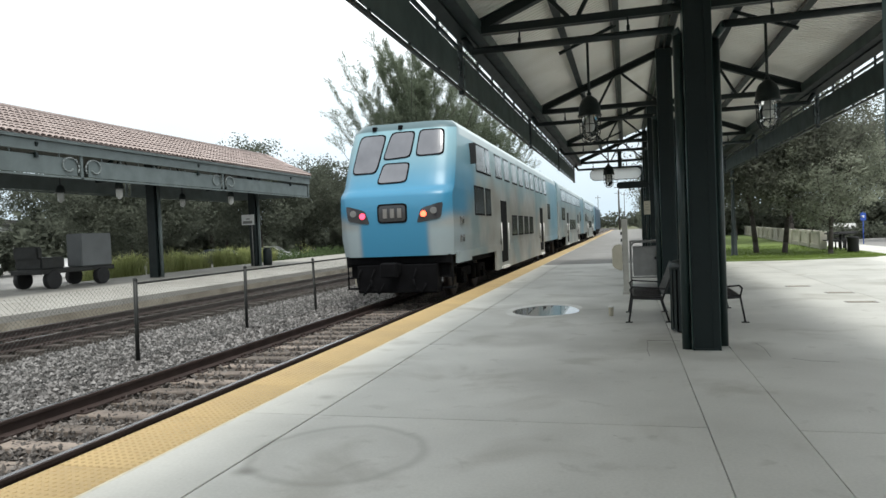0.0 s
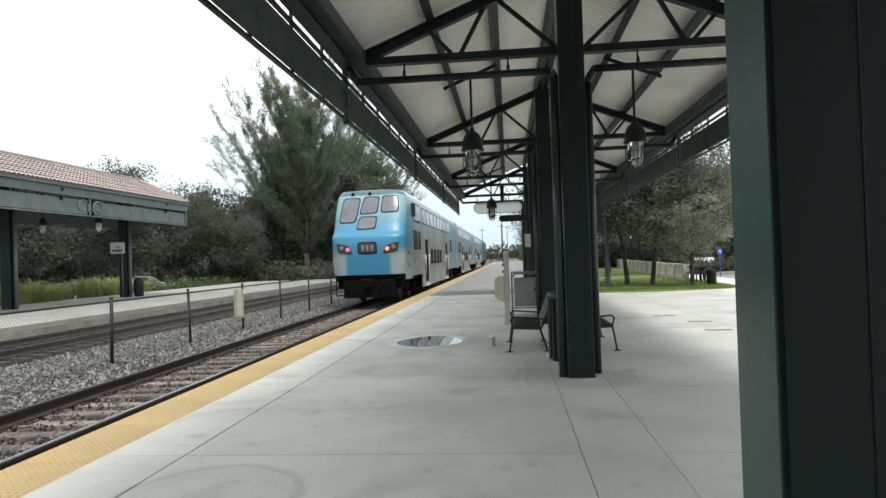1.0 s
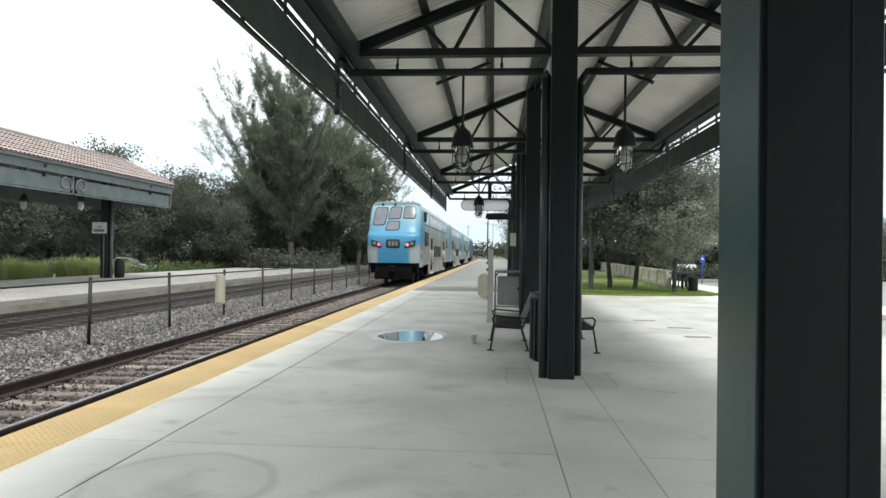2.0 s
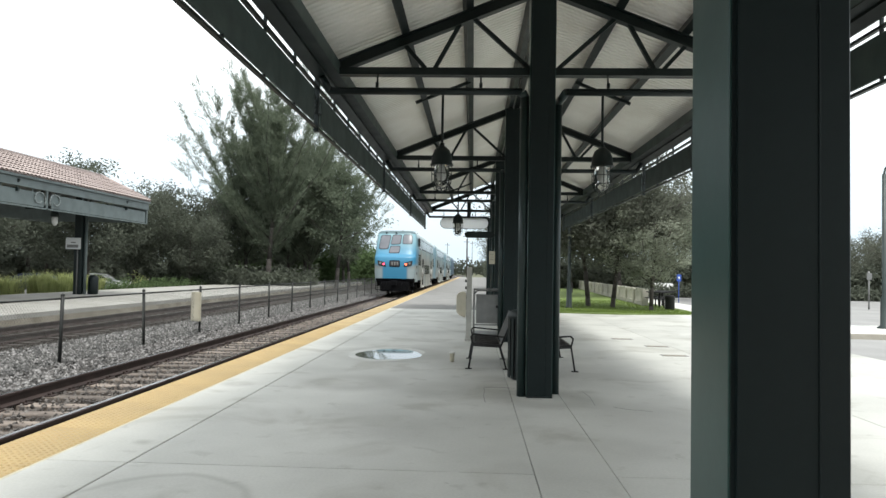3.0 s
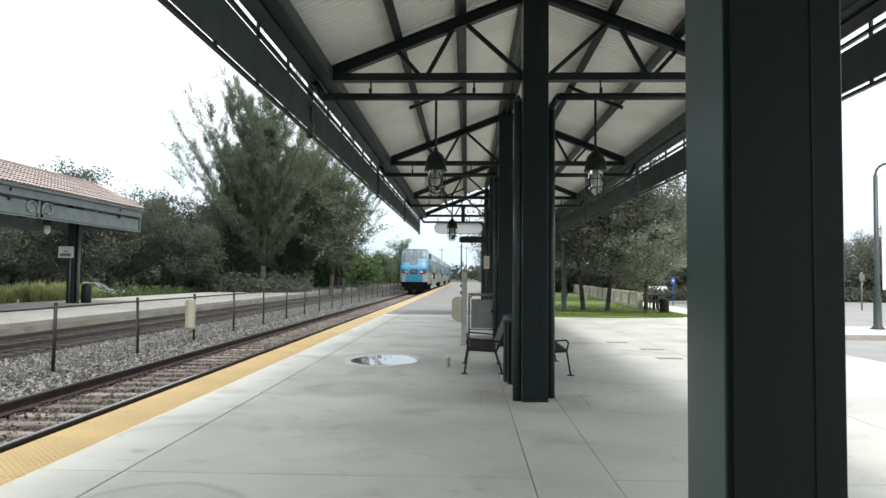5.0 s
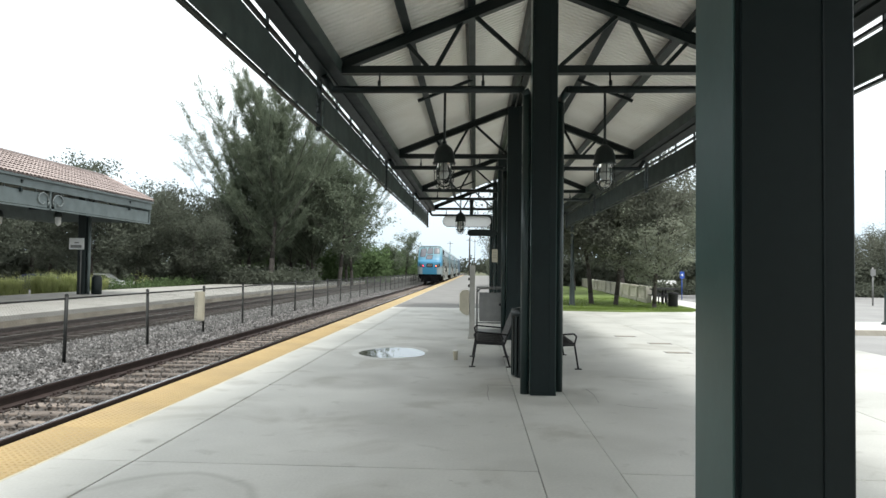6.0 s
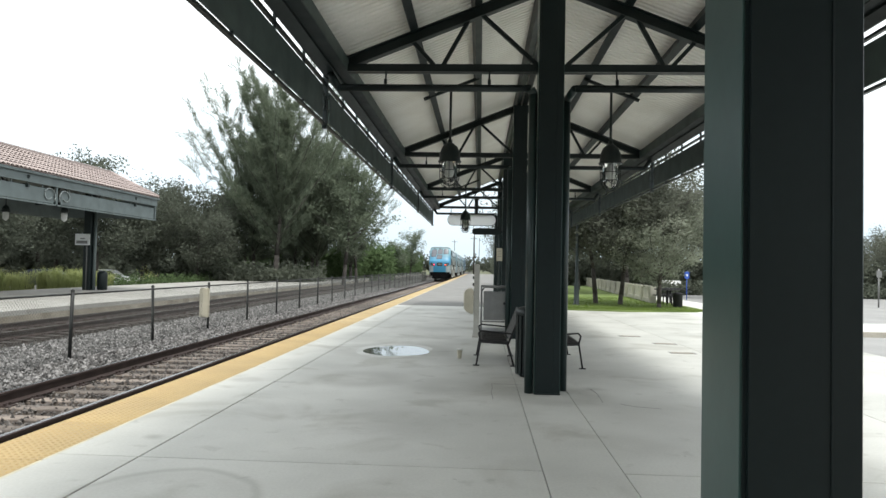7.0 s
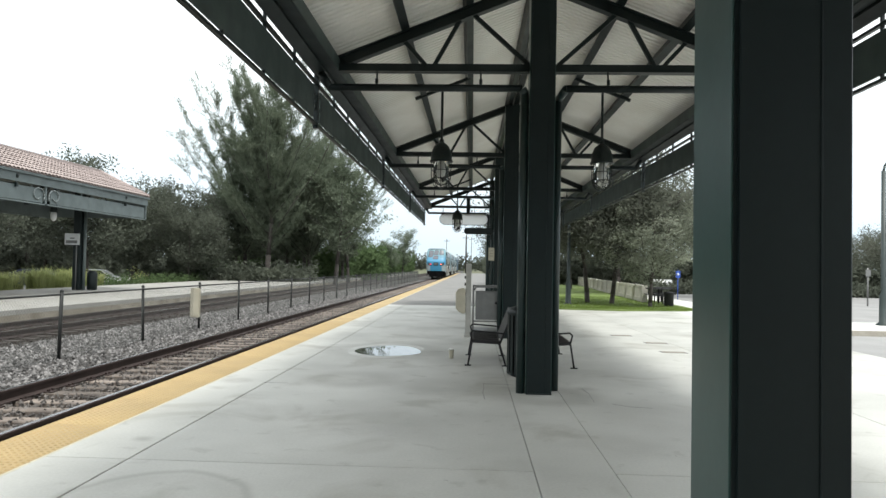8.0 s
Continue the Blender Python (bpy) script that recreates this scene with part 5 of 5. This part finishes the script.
M_SCROLL = material("pale bracket paint", (0.24, 0.27, 0.27), 0.5, 0, 0.25, 3, 25, 0.05)
FCOL = [34.2 - 8.4 * k for k in range(6)]
FDIV = [27.75 - 8.45 * k for k in range(5)]
for s in (-1, 1):
    bm = B()
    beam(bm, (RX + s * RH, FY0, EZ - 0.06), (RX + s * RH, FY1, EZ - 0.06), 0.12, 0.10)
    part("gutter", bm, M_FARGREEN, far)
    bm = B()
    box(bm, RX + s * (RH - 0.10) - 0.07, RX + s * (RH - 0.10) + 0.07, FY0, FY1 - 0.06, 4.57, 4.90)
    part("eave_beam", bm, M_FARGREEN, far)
    xf = RX + s * (RH - 0.12)
    ends = [FY0] + FDIV[::-1] + [FY1 - 0.1]
    for y0, y1 in zip(ends, ends[1:]):
        bm = B()
        box(bm, xf - 0.02, xf + 0.02, y0 + 0.3, y1 - 0.2, 3.86, 4.45)
        soften(bm, 0.01)
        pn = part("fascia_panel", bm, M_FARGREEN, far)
        bm = B()
        for z in (3.81, 4.60):
            beam(bm, (xf, y0, z), (xf, y1, z), 0.06, 0.06)
        box(bm, xf - 0.03, xf + 0.03, y1 - 0.05, y1 + 0.05, 3.78, 4.85)
        k = max(2, round((y1 - y0) / 0.9))
        for i in range(1, k):
            yy = y0 + (y1 - y0) * i / k
            box(bm, xf - 0.02, xf + 0.02, yy - 0.015, yy + 0.015, 4.44, 4.60)
            box(bm, xf - 0.02, xf + 0.02, yy - 0.015, yy + 0.015, 3.80, 3.87)
        for q, yy in ((1, y0), (-1, y1)):
            if yy in (FY0, FY1 - 0.1):
                continue
            pts = [(xf + s * 0.05, yy + q * (0.56 - (0.44 - i * 0.018) * math.cos(-0.6 + i * 0.42)), 4.18 + (0.36 - i * 0.015) * math.sin(-0.6 + i * 0.42)) for i in range(16)]
            sb = B()
            for p, e in zip(pts, pts[1:]):
                rod(sb, p, e, 0.028, 5)
            part("scroll", sb, M_SCROLL, pn, "pale scrolled bracket")
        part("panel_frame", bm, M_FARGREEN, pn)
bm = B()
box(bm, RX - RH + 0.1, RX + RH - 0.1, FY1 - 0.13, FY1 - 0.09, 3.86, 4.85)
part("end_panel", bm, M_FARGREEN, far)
for y in FCOL:
    bm = B()
    box(bm, RX + 0.13, RX + 0.53, y - 0.2, y + 0.2, 0.0, RZ - 0.5)
    soften(bm, 0.015)
    cl = part("column", bm, M_GREEN, far, "dark green steel column")
    bm = B()
    rod(bm, (RX + 0.62, y + 0.02, 0), (RX + 0.62, y + 0.02, 4.3), 0.08, 10)
    part("downpipe", bm, M_FARGREEN, cl)
    bm = B()
    box(bm, RX - RH, RX + RH, y - 0.05, y + 0.05, 4.35, 4.5)
    for s in (-1, 1):
        beam(bm, (RX + s * RH, y, 4.75), (RX, y, 6.1), 0.1, 0.14)
        beam(bm, (RX + s * 1.2, y, 5.5), (RX + s * 0.6, y, 4.45), 0.05, 0.05)
        beam(bm, (RX + s * 1.2, y, 5.5), (RX + s * 1.8, y, 4.45), 0.05, 0.05)
    part("truss", bm, M_GREEN, far)
for y in [30.3 - 7.8 * k for k in range(5)]:
    for s in (-1, 1):
        p = thing("pendant_lamp", "small cage lantern hanging under the far canopy", "lamp", pose(RX + s * 1.4, y, 4.0), group="far canopy lanterns")
        bm = B()
        lathe(bm, [(0.03, 0.02), (0.13, -0.06), (0.2, -0.30), (0.12, -0.32)], 12)
        part("cap", bm, M_GREEN, p)
        bm = B()
        lathe(bm, [(0.115, -0.32), (0.13, -0.40), (0.12, -0.62), (0.03, -0.72)], 12)
        part("glass_jar", bm, M_SIGNFACE, p)
        bm = B()
        rod(bm, (0, 0, 0), (0, 0, 1.35), 0.02, 6)
        part("rod", bm, M_GREEN, p)
sg = thing("platform_sign", "white platform notice fixed to the far column", "sign", pose(RX + 0.18, 33.92, 2.59))
bm = B()
box(bm, -0.44, 0.34, -0.02, 0.02, -0.29, 0.29)
soften(bm, 0.008)
part("board", bm, M_SIGNFACE, sg)
bm = B()
box(bm, -0.36, 0.22, -0.026, -0.0205, -0.21, -0.06)
box(bm, -0.16, 0.08, -0.026, -0.0205, 0.02, 0.08)
part("print", bm, M_GREYMETAL, sg)
bm = B()
rod(bm, (0.16, 0.05, -2.59), (0.16, 0.05, 0.2), 0.03, 8)
part("post", bm, M_GREYMETAL, sg)
bx = thing("litter_bin", "dark green litter bin beside the far column", "litter bin", pose(RX + 0.85, 34.6, 0))
bm = B()
lathe(bm, [(0.22, 0.0), (0.25, 0.05), (0.25, 0.85), (0.2, 0.96), (0.08, 1.0)], 14)
part("drum", bm, M_GREEN, bx)

# baggage cart under the far canopy
M_CRATE = material("dull grey crate", (0.14, 0.15, 0.155), 0.6, 0, 0.15, 2)
cart = thing("baggage_cart", "flat baggage cart loaded with a grey crate", "cart", pose(-20.9, 21.4, 0))
bm = B()
box(bm, -0.7, 0.7, -1.7, 1.9, 0.55, 0.72)
soften(bm, 0.02)
part("deck", bm, M_POST, cart)
bm = B()
box(bm, -0.05, 0.65, 0.25, 1.85, 0.73, 2.0)
soften(bm, 0.03, 2)
part("crate", bm, M_CRATE, cart, "plain grey crate")
bm = B()
box(bm, -0.6, 0.6, -1.6, -0.5, 0.72, 1.15)
box(bm, -0.55, 0.55, -1.7, -1.45, 1.1, 1.55)
soften(bm, 0.05, 2)
part("tractor_hood", bm, M_POST, cart)
for y in (-1.2, 1.2):
    for s in (-1, 1):
        bm = B()
        rod(bm, (s * 0.55, y, 0.33), (s * 0.78, y, 0.33), 0.33, 16)
        part("wheel", bm, M_BLACK, cart)


# ---- trees and planting ----
def place(t, spots, group):
    tagged(t, group=group)
    x, y, rz, s = spots[0]
    t.matrix_basis = pose(x, y, -0.55, 0, 0, rz)
    t.scale = (s, s, s)
    for x, y, rz, s in spots[1:]:
        c = copy_thing(t, pose(x, y, -0.55, 0, 0, rz))
        c.scale = (s, s, s)


pine = tree("pine_tree", "tall feathery grey green pine beyond the far platform", 19, 15, M_LEAF_PINE, 11, "plume", 2400, 11, 0.23, 0.22)
place(pine, [(-18.8, 62, 0, 0.90), (-22.4, 66, 250, 0.74), (-16.2, 68, 130, 0.66), (-14.2, 75, 60, 0.60), (-17.6, 71, 200, 0.74), (-21.5, 78, 320, 0.7)], "tall pines")
airy = tree("broadleaf_tree", "thin open broadleaf tree with sky between its branches", 13.5, 8.5, M_LEAF_PINE, 27, "round", 300, 30, 0.15, 0.3)
place(airy, [(-13.3, 66, 20, 0.95), (-13.4, 74, 200, 0.8), (-12.4, 122, 75, 0.66), (-14.6, 118, 300, 0.5)], "open trees beside the pines")
dark = tree("broadleaf_tree", "dense dark evergreen tree behind the far platform", 9, 10, M_LEAF_DARK, 5, "round", 720, 36, 0.14, 0.30)
spots = [(-30, 34, 10, 0.64), (-33, 42, 80, 0.74), (-29, 50, 150, 0.85), (-36, 56, 210, 0.92), (-31, 62, 20, 0.9), (-26, 74, 100, 0.9), (-38, 46, 300, 0.78), (-36, 28, 250, 0.66),
         (-31, 24, 130, 0.6), (-35, 16, 45, 0.65), (-23, 84, 190, 0.85), (-44, 66, 10, 1.2), (-50, 50, 70, 0.9), (-46, 34, 33, 0.75), (-24.5, 58, 77, 0.62), (-29, 57, 170, 0.7), (-27, 66, 40, 0.85), (-25.5, 61, 215, 0.66)]
place(dark, spots, "dark trees behind the far platform")
oak = tree("oak_tree", "spreading live oak with grey trunk on the lawn", 8.2, 9, M_LEAF_OAK, 8, "round", 520, 58, 0.10, 0.46)
place(oak, [(5.3, 31.0, 0, 0.78), (6.02, 30.2, 140, 0.74), (10.5, 45, 60, 0.85), (4.0, 42, 200, 0.9), (17.5, 43, 250, 0.92), (7.5, 52, 20, 1.0), (13, 60, 310, 1.1), (3.6, 66, 170, 0.9), (20, 58, 10, 1.0),
            (24.0, 47, 80, 0.52), (31, 52, 190, 0.62), (37, 49, 280, 0.58), (29, 60, 20, 0.7), (44, 60, 140, 0.75), (4.6, 82, 40, 0.55), (4.8, 98, 220, 0.7), (4.6, 116, 130, 0.8)], "oaks beside the platform")
small = tree("olive_tree", "small pale olive tree with thin trunk on the lawn", 5.0, 4.4, M_LEAF_OLIVE, 19, "round", 520, 50, 0.055, 0.40)
place(small, [(7.35, 28.3, 0, 0.9)], "small trees")


def hedge(name, label, leaf, x0, x1, y0, y1, z0, z1, n, size, seed, tall=0.8, slim=0.4):
    g_ = np.random.default_rng(seed)
    k = n
    c = np.stack([g_.uniform(x0, x1, k), g_.uniform(y0, y1, k), np.zeros(k)], 1)
    top = z0 + (z1 - z0) * (0.62 + 0.38 * np.sin(c[:, 1] * 1.7 + seed) * np.sin(c[:, 1] * 0.63 + 2) + 0.12 * g_.normal(0, 1, k))
    c[:, 2] = z0 + (np.maximum(top, z0 + 0.2) - z0) * np.sqrt(g_.random(k))
    v_, f_ = leaves(g_, c, 7, (0.16, 0.16, 0.14), size, tall=tall, slim=slim)
    return tagged(raw(name, v_.tolist(), f_.tolist(), leaf), label, "shrub", kind="stuff")


def tufts(name, label, leaf, x0, x1, y0, y1, n, height, seed):
    """Clumps of arching blades."""
    g_ = np.random.default_rng(seed)
    vs_, fs_ = [], []
    for _ in range(n):
        cx, cy = g_.uniform(x0, x1), g_.uniform(y0, y1)
        hh = height * g_.uniform(0.4, 1.2)
        for _ in range(70):
            a, o = g_.uniform(0, math.tau), g_.uniform(0.2, 1.0)
            b0 = (cx + g_.normal(0, 0.12), cy + g_.normal(0, 0.12))
            h1 = hh * g_.uniform(0.6, 1.0)
            w = 0.012
            px, py = -math.sin(a) * w, math.cos(a) * w
            mid = (b0[0] + math.cos(a) * o * 0.35, b0[1] + math.sin(a) * o * 0.35, h1 * 0.7)
            end = (b0[0] + math.cos(a) * o, b0[1] + math.sin(a) * o, h1 * g_.uniform(0.5, 1.0))
            k = len(vs_)
            vs_ += [(b0[0] - px, b0[1] - py, -0.3), (b0[0] + px, b0[1] + py, -0.3), (mid[0] + px, mid[1] + py, mid[2]), (mid[0] - px, mid[1] - py, mid[2]), end]
            fs_ += [(k, k + 1, k + 2, k + 3), (k + 3, k + 2, k + 4)]
    return tagged(raw(name, vs_, fs_, leaf), label, "grass", kind="stuff")


tufts("ornamental_grass", "tall yellow green ornamental grass behind the far platform", M_LEAF_REED, -25.2, -22.8, 25.2, 43, 90, 1.2, 31)
hedge("low_shrubs", "low dark green shrubs behind the far platform", M_LEAF_BUSH, -25.5, -23.0, 41, 120, -0.4, 0.7, 3000, 0.09, 3)
hedge("trackside_bushes", "grey green bushes beside the distant track", M_LEAF_BUSH, -18.0, -14.2, 76, 170, -0.5, 5.2, 6000, 0.24, 8)
hedge("low_hedge", "low dark hedge between the lawn and the car park", M_LEAF_DARK, 12.5, 34, 50, 52, -0.2, 1.1, 1800, 0.14, 44)
hedge("far_bushes", "distant dark green bushes along the platform", M_LEAF_DARK, 4.0, 9.0, 100, 260, -0.5, 6.5, 3500, 0.32, 12)
hedge("back_hedge", "dense dark hedge at the edge of the car park", M_LEAF_DARK, 5.2, 60, 66, 72, -0.5, 4.5, 5400, 0.3, 14)
hedge("left_back_hedge", "dense dark undergrowth behind the car park", M_LEAF_DARK, -49, -44, 0, 140, -0.5, 4.2, 5200, 0.4, 15)
hedge("horizon_trees", "distant trees across the horizon", M_LEAF_DARK, -70, 90, 400, 420, -0.5, 9.0, 5000, 0.7, 18)
hedge("undergrowth", "green undergrowth beyond the pines", M_LEAF_BUSH, -34, -12, 84, 96, -0.5, 3.8, 4500, 0.3, 16)
hedge("undergrowth", "shaded undergrowth round the pine trunks", M_LEAF_DARK, -29, -14.5, 58, 64, -0.5, 1.5, 2400, 0.16, 41)
hedge("bright_shrub", "sunlit yellow green shrub beside the car park", M_LEAF_REED, -27.0, -25.8, 53, 54, -0.4, 1.5, 90, 0.09, 42)


# ---- parked cars ----
def car(x, y, rz, paint, label):
    c_ = thing("parked_car", label, "car", pose(x, y, -0.58, 0, 0, rz), group="parked cars")
    bm = B()
    side = [(-2.2, 0.35), (2.15, 0.35), (2.2, 0.62), (2.1, 0.80), (1.25, 0.92), (0.55, 1.40), (-0.95, 1.44), (-1.75, 0.98), (-2.15, 0.92)]
    sweep(bm, side, [Matrix(((1, 0, 0, 0), (0, 0, 1, yy), (0, 1, 0, 0), (0, 0, 0, 1))) for yy in (-0.86, 0.86)])
    soften(bm, 0.07, 2)
    part("body", bm, paint, c_)
    bm = B()
    glass_side = [(1.05, 0.95), (0.5, 1.34), (-0.9, 1.38), (-1.5, 0.98)]
    sweep(bm, glass_side, [Matrix(((1, 0, 0, 0), (0, 0, 1, yy), (0, 1, 0, 0), (0, 0, 0, 1))) for yy in (-0.87, 0.87)])
    part("window", bm, M_GLASSDARK, c_)
    for u, v in ((-1.35, -0.8), (-1.35, 0.8), (1.35, -0.8), (1.35, 0.8)):
        bm2 = B()
        rod(bm2, (u, v - 0.1, 0.31), (u, v + 0.1, 0.31), 0.31, 14)
        part("wheel", bm2, M_BLACK, c_)
    return c_


M_CARW = material("white car paint", (0.7, 0.7, 0.7), 0.25, 0, 0.05, 2, 20, 0)
M_CARB = material("dark blue car paint", (0.03, 0.04, 0.10), 0.25, 0, 0.1, 2, 20, 0)
M_CARG = material("silver car paint", (0.35, 0.36, 0.37), 0.3, 0.4, 0.1, 2, 20, 0)
car(-30.0, 46.0, 20, M_CARB, "dark blue parked car beyond the planting")
car(-29.5, 52.5, 15, M_CARW, "white parked car beyond the planting")
car(-31.0, 33.0, 100, M_CARW, "white parked car seen under the far canopy")
car(-30.0, 24.0, 95, M_CARG, "silver parked car seen under the far canopy")
car(-27.0, 68.0, 30, M_CARW, "white parked car below the pines")
car(15.5, 57.0, 80, M_CARW, "white parked car behind the low hedge")
car(19.5, 57.5, 95, M_CARG, "silver parked car behind the low hedge")
bm = B()
box(bm, -52, -25.6, -20, 140, -0.62, -0.585)
tagged(part("car_park", bm, M_ROAD), "grey asphalt car park behind the planting", "car park", kind="structure")
house = thing("distant_building", "pale low building behind the trees", "building", pose(-55, 60, -0.6))
bm = B()
box(bm, -4, 4, -14, 14, 0, 4.2)
part("wall", bm, M_WHITE, house)
bm = B()
box(bm, -4.4, 4.4, -14.4, 14.4, 4.2, 4.6)
part("roof", bm, M_GREYMETAL, house)
for k in range(5):
    bm = B()
    box(bm, 4.0, 4.06, -11 + k * 5, -8.6 + k * 5, 1.0, 2.6)
    part("window", bm, M_GLASSDARK, house)

# ---- things beside the lawn ----
wall = thing("balustrade", "pale concrete balustrade with posts along the lawn", "balustrade")
n = 16
pts = [(8.1 + (10.9 - 8.1) * i / n, 32.5 + (74 - 32.5) * i / n) for i in range(n + 1)]
for i, (x, y) in enumerate(pts):
    bm = B()
    box(bm, x - 0.14, x + 0.14, y - 0.14, y + 0.14, -0.3, 0.84)
    soften(bm, 0.02)
    part("pier", bm, M_STONEWALL, wall)
for (x0, y0), (x1, y1) in zip(pts, pts[1:]):
    bm = B()
    beam(bm, (x0, y0, 0.78), (x1, y1, 0.78), 0.12, 0.12)
    beam(bm, (x0, y0, 0.12), (x1, y1, 0.12), 0.16, 0.25)
    for j in range(1, 12):
        u = j / 12
        x, y = x0 + (x1 - x0) * u, y0 + (y1 - y0) * u
        box(bm, x - 0.03, x + 0.03, y - 0.05, y + 0.05, 0.2, 0.76)
    part("railing", bm, M_STONEWALL, wall)
rb = thing("litter_bin", "black square litter bin at the edge of the lawn", "litter bin", pose(8.35, 29.3, 0.0))
bm = B()
lathe(bm, [(0.18, 0.0), (0.20, 0.05), (0.20, 0.56), (0.22, 0.58), (0.22, 0.62), (0.13, 0.66)], 16)
part("drum", bm, M_BLACK, rb)
for x, y in ((8.52, 31.5), (9.25, 33.7)):
    tb = thing("picnic_table", "dark metal picnic table beside the lawn", "table", pose(x, y, 0.0), group="picnic tables")
    bm = B()
    box(bm, -0.5, 0.5, -0.4, 0.4, 0.70, 0.75)
    part("tabletop", bm, M_BLACK, tb)
    bm = B()
    rod(bm, (0, 0, 0.0), (0, 0, 0.7), 0.05, 8)
    part("leg", bm, M_BLACK, tb)
    for s in (-1, 1):
        bm = B()
        box(bm, -0.45, 0.45, s * 0.7 - 0.13, s * 0.7 + 0.13, 0.42, 0.46)
        rod(bm, (0, s * 0.7, 0.0), (0, s * 0.7, 0.42), 0.03, 8)
        part("seat", bm, M_BLACK, tb)
M_BLUE = material("blue sign paint", (0.03, 0.09, 0.42), 0.4, 0, 0.08, 3)
bs = thing("parking_sign", "blue parking sign on a thin post", "sign", pose(12.2, 41, 0))
bm = B()
rod(bm, (0, 0, -0.2), (0, 0, 1.6), 0.025, 8)
part("post", bm, M_BLUE, bs)
bm = B()
box(bm, -0.13, 0.13, -0.045, -0.03, 1.15, 1.55)
part("plate", bm, M_BLUE, bs)
bm = B()
box(bm, -0.05, 0.05, -0.05, -0.0455, 1.3, 1.42)
part("print", bm, M_WHITE, bs)


M_LAMPPOST = material("dark grey green lamp post paint", (0.032, 0.047, 0.045), 0.45, 0, 0.25, 3, 25, 0.04)


def street_lamp(x, y, label, h, reach):
    s = thing("street_lamp", label, "street lamp", pose(x, y, 0), group="street lamps")
    bm = B()
    lathe(bm, [(0.20, -0.1), (0.20, 0.03), (0.12, 0.10), (0.11, 0.9), (0.075, 1.0), (0.06, h)], 14)
    part("pole", bm, M_LAMPPOST, s)
    bm = B()
    pts = [(0, 0, h)] + [(reach / 2 - reach / 2 * math.cos(a), 0, h + reach / 2 * math.sin(a)) for a in [math.pi * i / 8 for i in range(1, 9)]] + [(reach, 0, h - 0.18)]
    pipe(bm, pts, 0.035, 8)
    part("arm", bm, M_LAMPPOST, s)
    bm = B()
    lathe(bm, [(0.05, 0.02), (0.1, -0.05), (0.26, -0.22), (0.28, -0.26), (0.1, -0.27)], 16, (reach, 0, h - 0.18))
    hd = part("shade", bm, M_LAMPPOST, s)
    bm = B()
    lathe(bm, [(0.09, -0.27), (0.10, -0.36), (0.04, -0.42)], 12, (reach, 0, h - 0.18))
    part("lens", bm, M_WHITE, hd)
    return s


street_lamp(4.12, 29.3, "grey green street lamp at the edge of the lawn", 5.6, 0.9)
sl = street_lamp(12.5, 21.3, "grey green gooseneck street lamp on the kerb island", 4.7, 0.75)
bm = B()
box(bm, 0.16, 0.62, -0.01, 0.01, 1.2, 3.4)
part("banner", bm, M_WHITE, sl, "white pole banner")
rs = thing("road_sign", "small grey road sign on a post beyond the road", "sign", pose(20.9, 37.0, 0))
bm = B()
rod(bm, (0, 0, -0.2), (0, 0, 1.9), 0.04, 8)
part("post", bm, M_GREYMETAL, rs)
bm = B()
box(bm, -0.13, 0.13, -0.06, -0.04, 1.45, 1.8)
part("plate", bm, M_GREYMETAL, rs)
for x, y, h in ((-1.5, 175, 12), (-2.2, 230, 13), (-0.4, 290, 15), (-9.8, 260, 13)):
    up = thing("utility_pole", "distant wooden utility pole along the line", "utility pole", pose(x, y, -0.6), group="utility poles")
    bm = B()
    rod(bm, (0, 0, 0), (0, 0, h), 0.16, 8, 0.10)
    part("pole", bm, M_BARK, up)
    bm = B()
    box(bm, -1.1, 1.1, -0.06, 0.06, h - 0.9, h - 0.75)
    part("crossarm", bm, M_BARK, up)
# drain covers and small marks in the paving
for x, y in ((3.9, 14.6), (3.5, 16.1), (3.8, 13.0)):
    dc = thing("drain_cover", "flush dark iron cover in the paving", "drain cover", pose(x, y, 0.0), group="drain covers")
    bm = B()
    box(bm, -0.24, 0.24, -0.13, 0.13, -0.01, 0.003)
    part("frame", bm, M_DARKPAVE, dc)
    bm = B()
    for i in range(5):
        box(bm, -0.2, 0.2, -0.1 + i * 0.045, -0.08 + i * 0.045, 0.003, 0.006)
    part("grate", bm, M_EDGE, dc)


def motions():
    for car, start in TRAIN:
        walk(car, [(t, pose(-5.33, y + start, RAIL_Z)) for t, y in TRAIN_ROWS])


motions()
